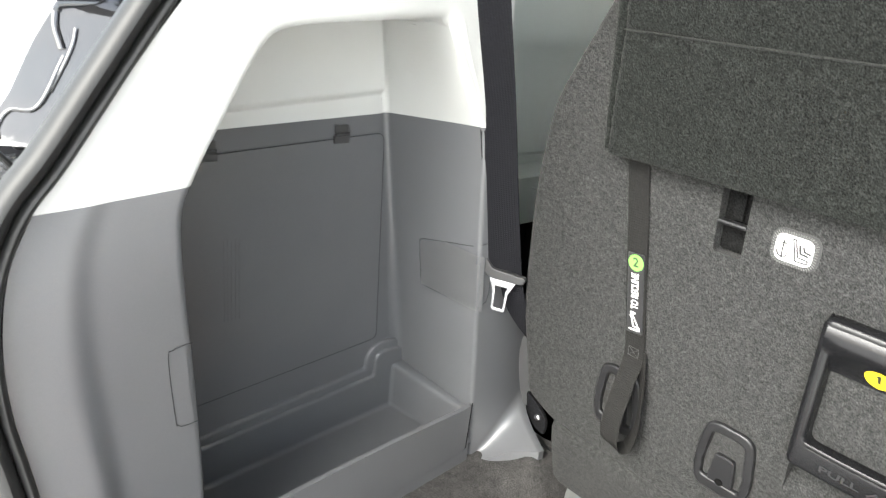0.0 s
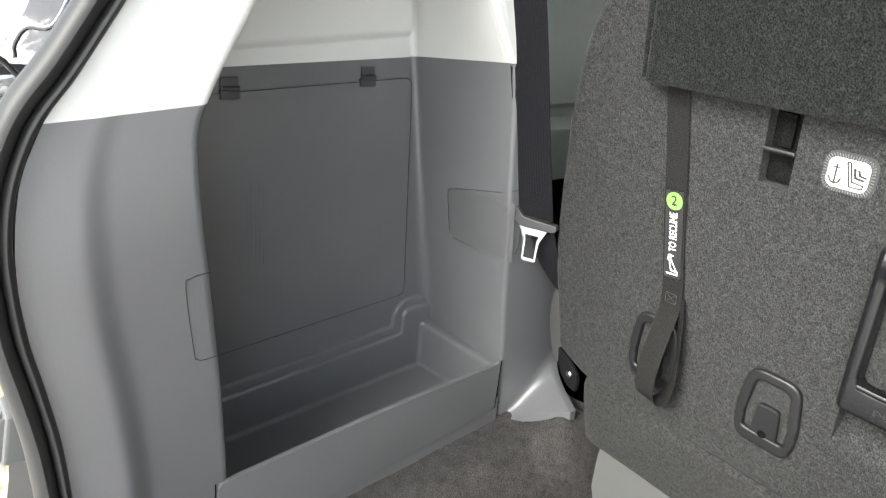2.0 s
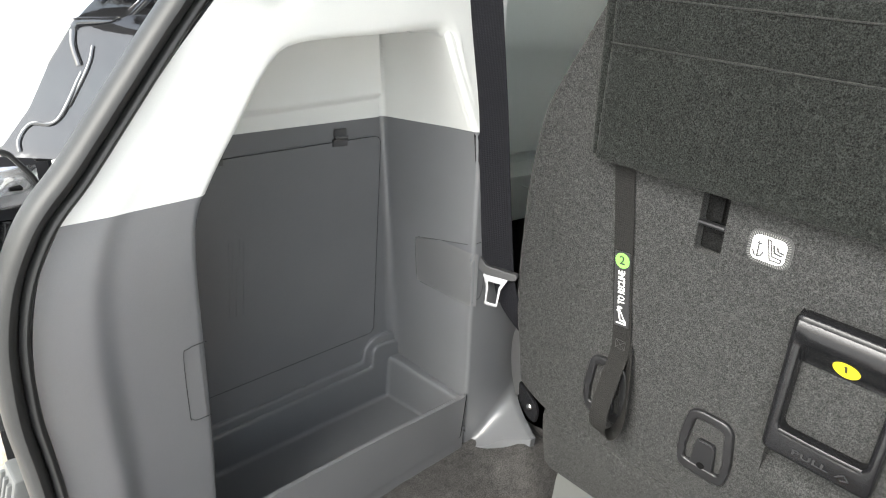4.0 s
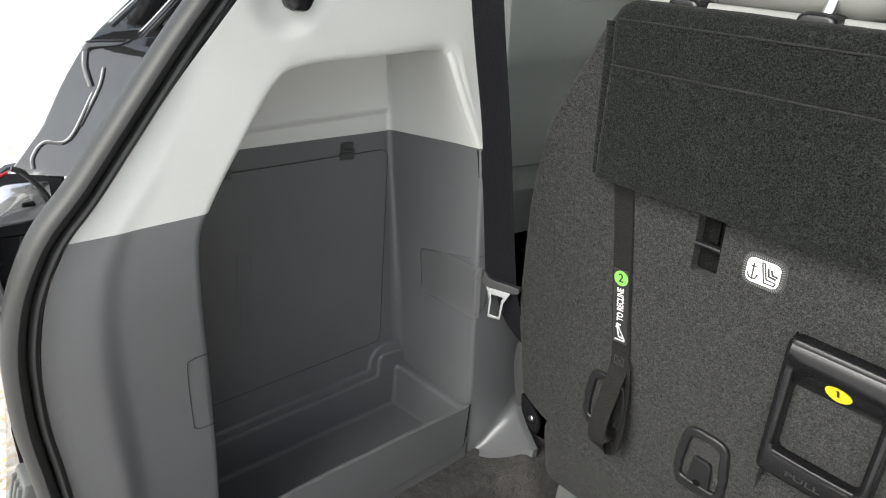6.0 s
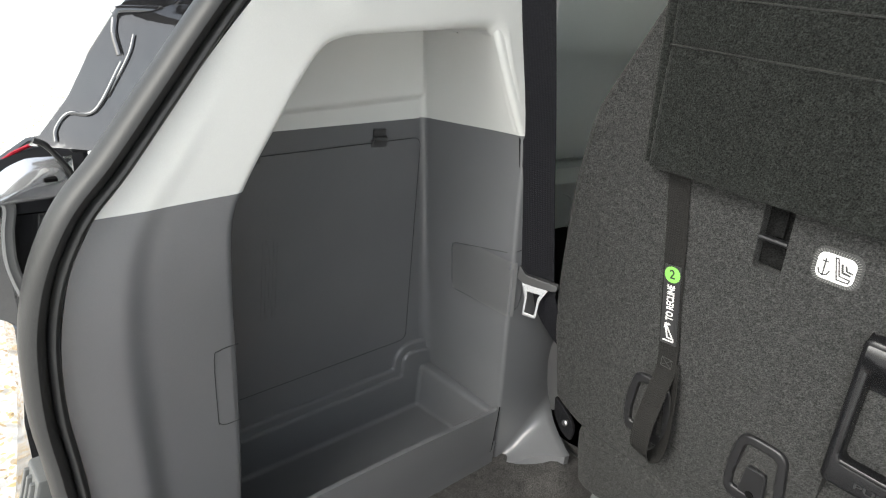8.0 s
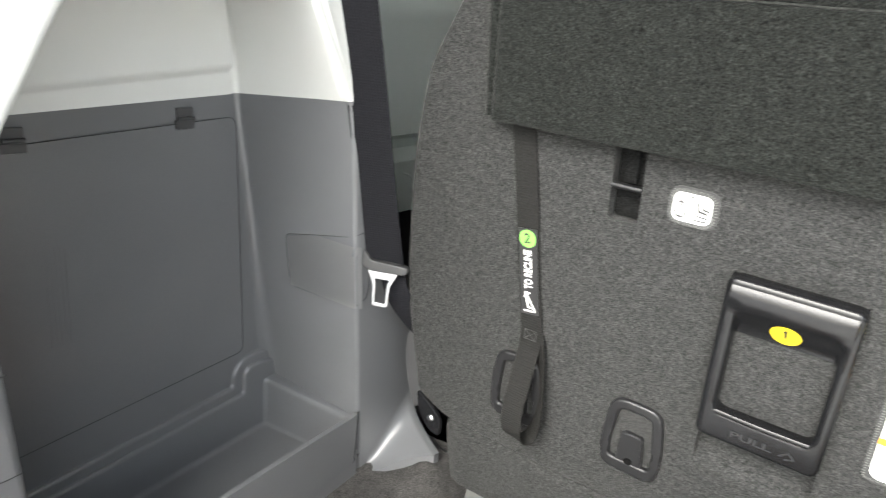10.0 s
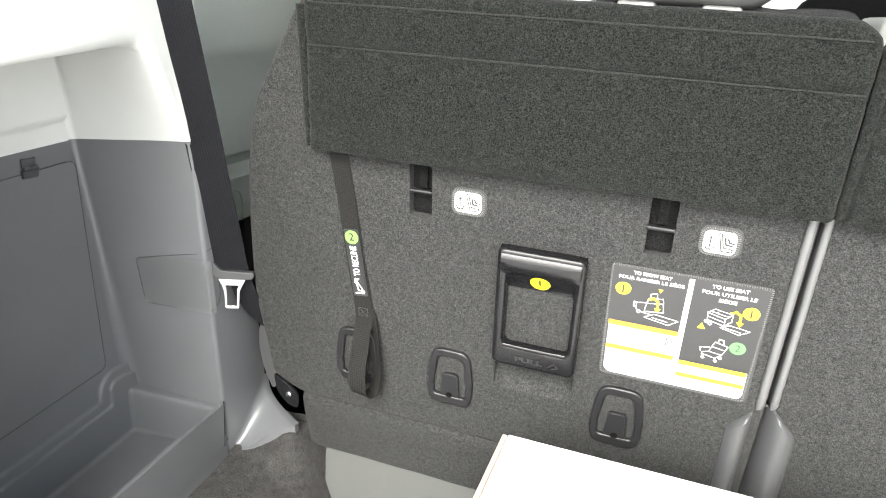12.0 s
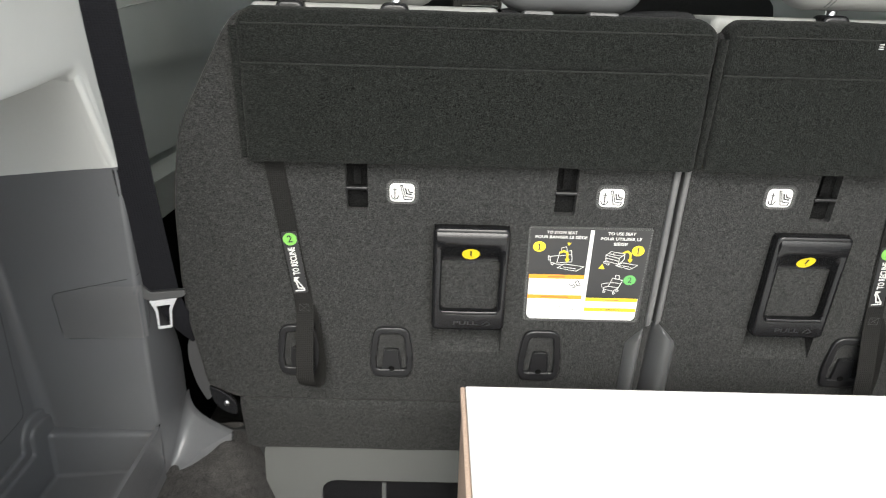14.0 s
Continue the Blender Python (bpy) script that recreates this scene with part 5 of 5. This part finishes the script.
# Hinge covers between the seats, and the outer recliner bracket.
cover = holder("hinge_cover", (0.9, 0.08, 0.19), "pair of smooth dark grey plastic hinge covers", "hinge cover")
for outer, inner, top_out, top_in in ((0.850, 0.8905, 0.338, 0.376), (0.945, 0.8925, 0.338, 0.385)):
    rows = []
    for k in range(17):
        u = k / 16
        x = outer + (inner - outer) * u
        bulge = 0.024 * math.sin(math.pi / 2 * min(1, u / 0.45)) ** 0.7 if u < 0.45 else 0.024 - 0.060 * ((u - 0.45) / 0.55) ** 2
        top = top_out + (top_in - top_out) * min(1, u / 0.75) ** 0.8
        row = []
        for z, f in [(0.17 + (top - 0.176) * i / 8, 1.0) for i in range(9)] + [(top - 0.002, 0.82), (top, 0.45), (top - 0.001, 0.0)]:
            row.append((x, 0.142 * (0.62 - z) + 0.006 - bulge * f, z))
        rows.append(row)
    part("cover_shell", grid(B(), rows), HINGE, cover)
brk = holder("recliner_bracket", (0.08, 0.09, 0.16), "dark grey steel recliner bracket with a bolt", "bracket")
edge = [(0.098, 0.205), (0.094, 0.249), (0.090, 0.295), (0.084, 0.336), (0.069, 0.333), (0.057, 0.311), (0.055, 0.276), (0.066, 0.225), (0.084, 0.188)]
part("side_cover", prism(B(), rounded(edge, [0.008, 0.02, 0.02, 0.012, 0.012, 0.012, 0.02, 0.03, 0.008], 4), 0.060, 0.072, 0.003), DARKGREY, brk, "grey plastic cover beside the seat edge")
part("arm", prism(B(), rounded([(0.090, 0.226), (0.110, 0.217), (0.136, 0.198), (0.141, 0.182), (0.138, 0.164), (0.118, 0.168), (0.096, 0.192)], [0.006, 0.008, 0.008, 0.01, 0.004, 0.01, 0.01], 4), 0.054, 0.060, 0.002), BLACK, brk, "black steel bracket arm")
bm = B()
bmesh.ops.create_uvsphere(bm, u_segments=14, v_segments=8, radius=0.0062, matrix=Matrix.Translation((0.122, 0.0535, 0.190)) @ Matrix.Diagonal((1, 0.6, 1, 1)))
part("bolt", bm, STEEL, brk, "bright steel bolt")

# ---- seat belt ----
belt = holder("seat_belt", (0.045, 0.01, 0.38), "black seat belt with its steel tongue parked on the pillar", "seat belt")
path = smoothed([Vector(p) for p in ((0.060, -0.165, 1.06), (0.057, -0.128, 0.90), (0.046, -0.062, 0.70), (0.044, -0.030, 0.58), (0.044, 0.006, 0.442), (0.044, 0.012, 0.425))], 6)
prof = [(-0.0265, -0.0007), (0.0265, -0.0007), (0.027, 0), (0.0265, 0.0007), (-0.0265, 0.0007), (-0.027, 0)]
part("webbing", sweep(B(), path, prof, (0.86, 0.50, 0)), BELT, belt)
turn = Matrix.Translation((0.046, 0.004, 0.44)) @ Matrix.Rotation(radians(24), 4, "Z") @ Matrix.Diagonal((0.88, 0.88, 0.86, 1)) @ Matrix.Translation((0, 0, -0.444))
bm = B()
prism(bm, rounded([(-0.040, 0.447), (-0.036, 0.433), (-0.022, 0.425), (0.035, 0.425), (0.042, 0.430), (0.042, 0.440), (-0.02, 0.444), (-0.034, 0.462), (-0.042, 0.462)], 0.005, 3), -0.008, 0.004, 0.003)
part("tongue_grip", bm, TONGUE, belt, "grey plastic tongue grip", m=turn)
bm = ring(B(), rounded([(-0.015, 0.362), (0.012, 0.362), (0.014, 0.400), (0.026, 0.426), (-0.026, 0.426), (-0.016, 0.400)], [0.005, 0.005, 0.004, 0.003, 0.003, 0.004], 3), rounded([(-0.0105, 0.369), (0.0075, 0.369), (0.0085, 0.404), (0.012, 0.412), (-0.013, 0.412), (-0.0105, 0.404)], [0.002] * 6, 3), -0.006, -0.0035, 0.0008)
part("tongue", bm, STEEL, belt, "bright steel tongue", m=turn)
low = smoothed([Vector(p) for p in ((0.050, 0.016, 0.425), (0.060, 0.028, 0.38), (0.078, 0.055, 0.335), (0.095, 0.085, 0.30))], 5)
part("lap_webbing", sweep(B(), low, [(a * 0.7, b) for a, b in prof], (0.9, 0.35, 0.3)), BELT, belt)

# ---- white carton ----
carton = holder("carton", (0.9, -0.33, -0.295), "large white cardboard carton with brown edges in the well", "carton")
part("body", rbox(B(), (0.556, -0.600, -0.295), (1.285, -0.086, 0.312), 0.003), KRAFT, carton)
part("lid", rbox(B(), (0.5615, -0.602, 0.305), (1.288, -0.083, 0.319), 0.002), CARD, carton, "white lid")
part("inner_panel", rbox(B(), (0.570, -0.592, 0.317), (1.278, -0.094, 0.3205), 0.001), CARD, carton)
part("rim", rbox(B(), (0.553, -0.602, 0.300), (0.5605, -0.083, 0.3175), 0.002), KRAFT, carton, "pinkish brown raw card edge")
part("side_flap", rbox(B(), (0.5545, -0.60, -0.29), (0.5575, -0.18, 0.306), 0.001), KRAFT, carton)

# ---- cabin ahead of the seat ----
def slab(name, lo, hi, mat, label="", category="", kind="structure"):
    return tagged(part(name, rbox(B(), lo, hi), mat), label, category, kind=kind)


cabin = holder("wall_left", (-0.16, 0.6, -0.3), "pale grey-green padded cabin side trim", "wall", kind="structure")
rows = []
for x, z in ((-0.20, 0.424), (-0.130, 0.424), (-0.118, 0.430), (-0.113, 0.445), (-0.106, 0.505), (-0.098, 0.526), (-0.099, 0.531), (-0.106, 0.532), (-0.135, 0.533), (-0.152, 0.540), (-0.156, 0.555), (-0.146, 0.565), (-0.128, 0.570), (-0.126, 0.60), (-0.128, 0.70), (-0.124, 0.735), (-0.112, 0.762), (-0.104, 0.79), (-0.106, 0.88), (-0.115, 0.98)):
    rows.append([(x - (0.02 * max(0, 0.25 - y)), y, z) for y in (0.03, 0.12, 0.2, 0.3, 0.45, 0.7, 1.0, 1.5, 2.8)])
part("side_panel", grid(B(), rows), CABIN, cabin)
bm = B()
tube(bm, smoothed([Vector((-0.115, 0.10, 0.832)), Vector((-0.108, 0.22, 0.868)), Vector((-0.106, 0.40, 0.892)), Vector((-0.108, 0.70, 0.91))], 6), 0.0016, 6)
part("seam", bm, CABIN, cabin)
part("outer_skin", rbox(B(), (-0.27, -0.12, -0.35), (-0.255, 2.8, 0.98)), PAINT, cabin)
part("window_post", rbox(B(), (-0.16, -0.06, 0.98), (-0.13, 0.45, 1.32)), PALE, cabin)
part("window_post", rbox(B(), (-0.16, 1.35, 0.98), (-0.13, 1.55, 1.32)), PALE, cabin)
bm = B()
tube(bm, smoothed([Vector((-0.108, 0.222, 0.508)), Vector((-0.106, 0.248, 0.495)), Vector((-0.110, 0.262, 0.460)), Vector((-0.117, 0.266, 0.430))], 6), 0.0022, 6)
part("moulding", bm, CABIN, cabin)
# Near-black sheet stands for the dark gap under the side panel.
part("dark_backing", rbox(B(), (-0.20, 0.05, -0.3), (-0.165, 2.8, 0.44)), GROOVE, cabin)
# Unseen dark slabs closing the trim's back and underside against leaking sun.
slab("inner_flank", (-0.235, -0.40, -0.33), (-0.215, 0.10, 0.93), SOFTBLACK, "dark inner body panel behind the trim", "body panel")
# Dark slab added as filler so the gap beside the liner reads dark.
slab("gap_filler", (0.04, 0.132, -0.33), (1.40, 0.150, 0.08), SOFTBLACK, "dark filler slab in the gap under the seat hinges", "body panel")
slab("sill_box", (-0.215, -0.60, -0.33), (-0.03, 0.02, -0.06), SOFTBLACK, "dark inner sill under the trim", "sill")
slab("pillar_box", (-0.215, 0.30, -0.33), (-0.135, 0.34, 0.50), SOFTBLACK, "dark inner pillar behind the trim", "body panel")
slab("wall_right", (1.50, -0.62, -0.35), (1.53, 2.8, 0.64), GREY, "dark grey side trim", "wall")
slab("wall_right_middle", (1.50, -0.62, 0.64), (1.53, 2.8, 0.96), CABIN, "pale cabin side trim", "wall")
slab("wall_left_upper", (-0.20, -0.33, 1.10), (-0.13, -0.06, 1.32), PALE, "pale rear pillar trim", "wall")
slab("wall_right_upper", (1.50, -0.50, 0.96), (1.53, 0.45, 1.32), PALE, "pale cabin pillar trim", "wall")
# Side panes out of view, added and tinted to dim light from the sides.
for n, x, y0, y1 in ((1, 1.510, 0.45, 2.8), (2, -0.150, 0.45, 1.35)):
    slab("window_" + str(n), (x, y0, 0.96), (x + 0.005, y1, 1.32), TINT, "unseen tinted side pane added to dim the side light", "window")
slab("ceiling", (-0.2, -0.34, 1.32), (1.55, 2.8, 1.36), HEADLINER, "pale headliner", "ceiling")
# Inferred and never in view; added to shade the bay from overhead.
gate = holder("tailgate", (0.67, -0.30, 1.36), "raised black tailgate over the cargo bay", "tailgate")
bm = B()
rows = []
for y, z in ((-0.30, 1.36), (-0.50, 1.50), (-0.80, 1.70), (-1.10, 1.86), (-1.22, 1.90)):
    rows.append([(x, y, z + 0.06 * (1 - ((x - 0.67) / 0.80) ** 2)) for x in (-0.10, 0.1, 0.4, 0.67, 0.94, 1.24, 1.44)])
grid(bm, rows)
made = bmesh.ops.extrude_face_region(bm, geom=bm.faces[:])
bmesh.ops.translate(bm, vec=(0, 0.03, 0.06), verts=[g for g in made["geom"] if isinstance(g, bmesh.types.BMVert)])
part("gate_shell", bm, SOFTBLACK, gate)
slab("cabin_floor", (-0.2, 0.16, -0.34), (1.55, 2.8, -0.30), FLOOR_CARPET, "grey carpeted cabin floor", "floor")
slab("underbody", (-0.26, -0.66, -0.36), (1.53, 0.2, -0.335), SOFTBLACK, "dark underbody", "underbody")
slab("dashboard", (-0.13, 2.30, -0.3), (1.50, 2.8, 0.88), SOFTBLACK, "black moulded dashboard under the windscreen", "dashboard", kind="thing")
screen = holder("display_screen", (0.70, 2.29, 0.86), "dark dashboard display with unreadable pale lines", "screen")
part("panel", rbox(B(), (0.557, 2.27, 0.86), (0.785, 2.30, 1.00), 0.004), BLACK, screen)
bm = B()
for k in range(3):
    stroke(bm, [(0.605 + 0.03 * (k % 2), 0.910 - 0.009 * k), (0.765 - 0.05 * (k % 2), 0.910 - 0.009 * k)], 0.004, 2.268)
part("print_bar", bm, WHITE, screen)


def row_two(x0, x1):
    s = holder("second_row_seat", ((x0 + x1) / 2, 1.0, -0.3), "grey leather second-row seat seen from behind", "car seat", "second-row seats")
    part("backrest", rbox(B(), (x0, 0.95, 0.10), (x1, 1.10, 0.96), 0.05, 4), SEATBACK, s, "dark fabric seat back")
    part("headrest", rbox(B(), (x0 + 0.12, 0.97, 0.98), (x1 - 0.12, 1.08, 1.17), 0.04, 4), LEATHER, s)
    part("cushion", rbox(B(), (x0, 1.05, -0.3), (x1, 1.6, 0.14), 0.05, 4), LEATHER, s)


row_two(0.0, 0.54)
row_two(0.93, 1.45)

# ---- outside ----
bm = B()
rows = [[(x, y, -0.62) for x in (-60, -20, -8, -4, -2, -1, 0, 1, 2, 4, 8, 20, 60)] for y in (-60, -20, -8, -4, -2, -1, 0, 1, 2, 4, 8, 20, 60)]
tagged(part("ground", grid(bm, rows), CONCRETE), "pale sunlit concrete ground", "ground", kind="structure")
bm = B()
rng = random.Random(4)
for k in range(20000):
    x, y = -0.5 - abs(rng.gauss(0, 1.5)), rng.gauss(-0.6, 1.7)
    if k > 17000:
        u = rng.uniform(-0.3, 1.2)
        x, y = -3.7 - 9.2 * u + rng.gauss(0, 0.12), -0.26 + 3.3 * u + rng.gauss(0, 0.16)
    r, a, s = rng.uniform(0.008, 0.019), rng.uniform(0, 6.3), rng.uniform(0.3, 0.6)
    z = -0.617 + rng.uniform(0, 0.012)
    tilt = rng.uniform(-0.4, 0.4)
    pts = []
    for u, v in ((-1, 0), (-0.4, s), (0.4, s * 0.8), (1, 0), (0.4, -s * 0.8), (-0.4, -s)):
        pts.append(bm.verts.new((x + r * (u * math.cos(a) - v * math.sin(a)), y + r * (u * math.sin(a) + v * math.cos(a)), z + 0.01 + r * v * tilt)))
    bm.faces.new(pts)
tagged(part("fallen_leaves", bm, LEAF), "dry brown and yellow leaves scattered on the ground", "leaves", kind="stuff")
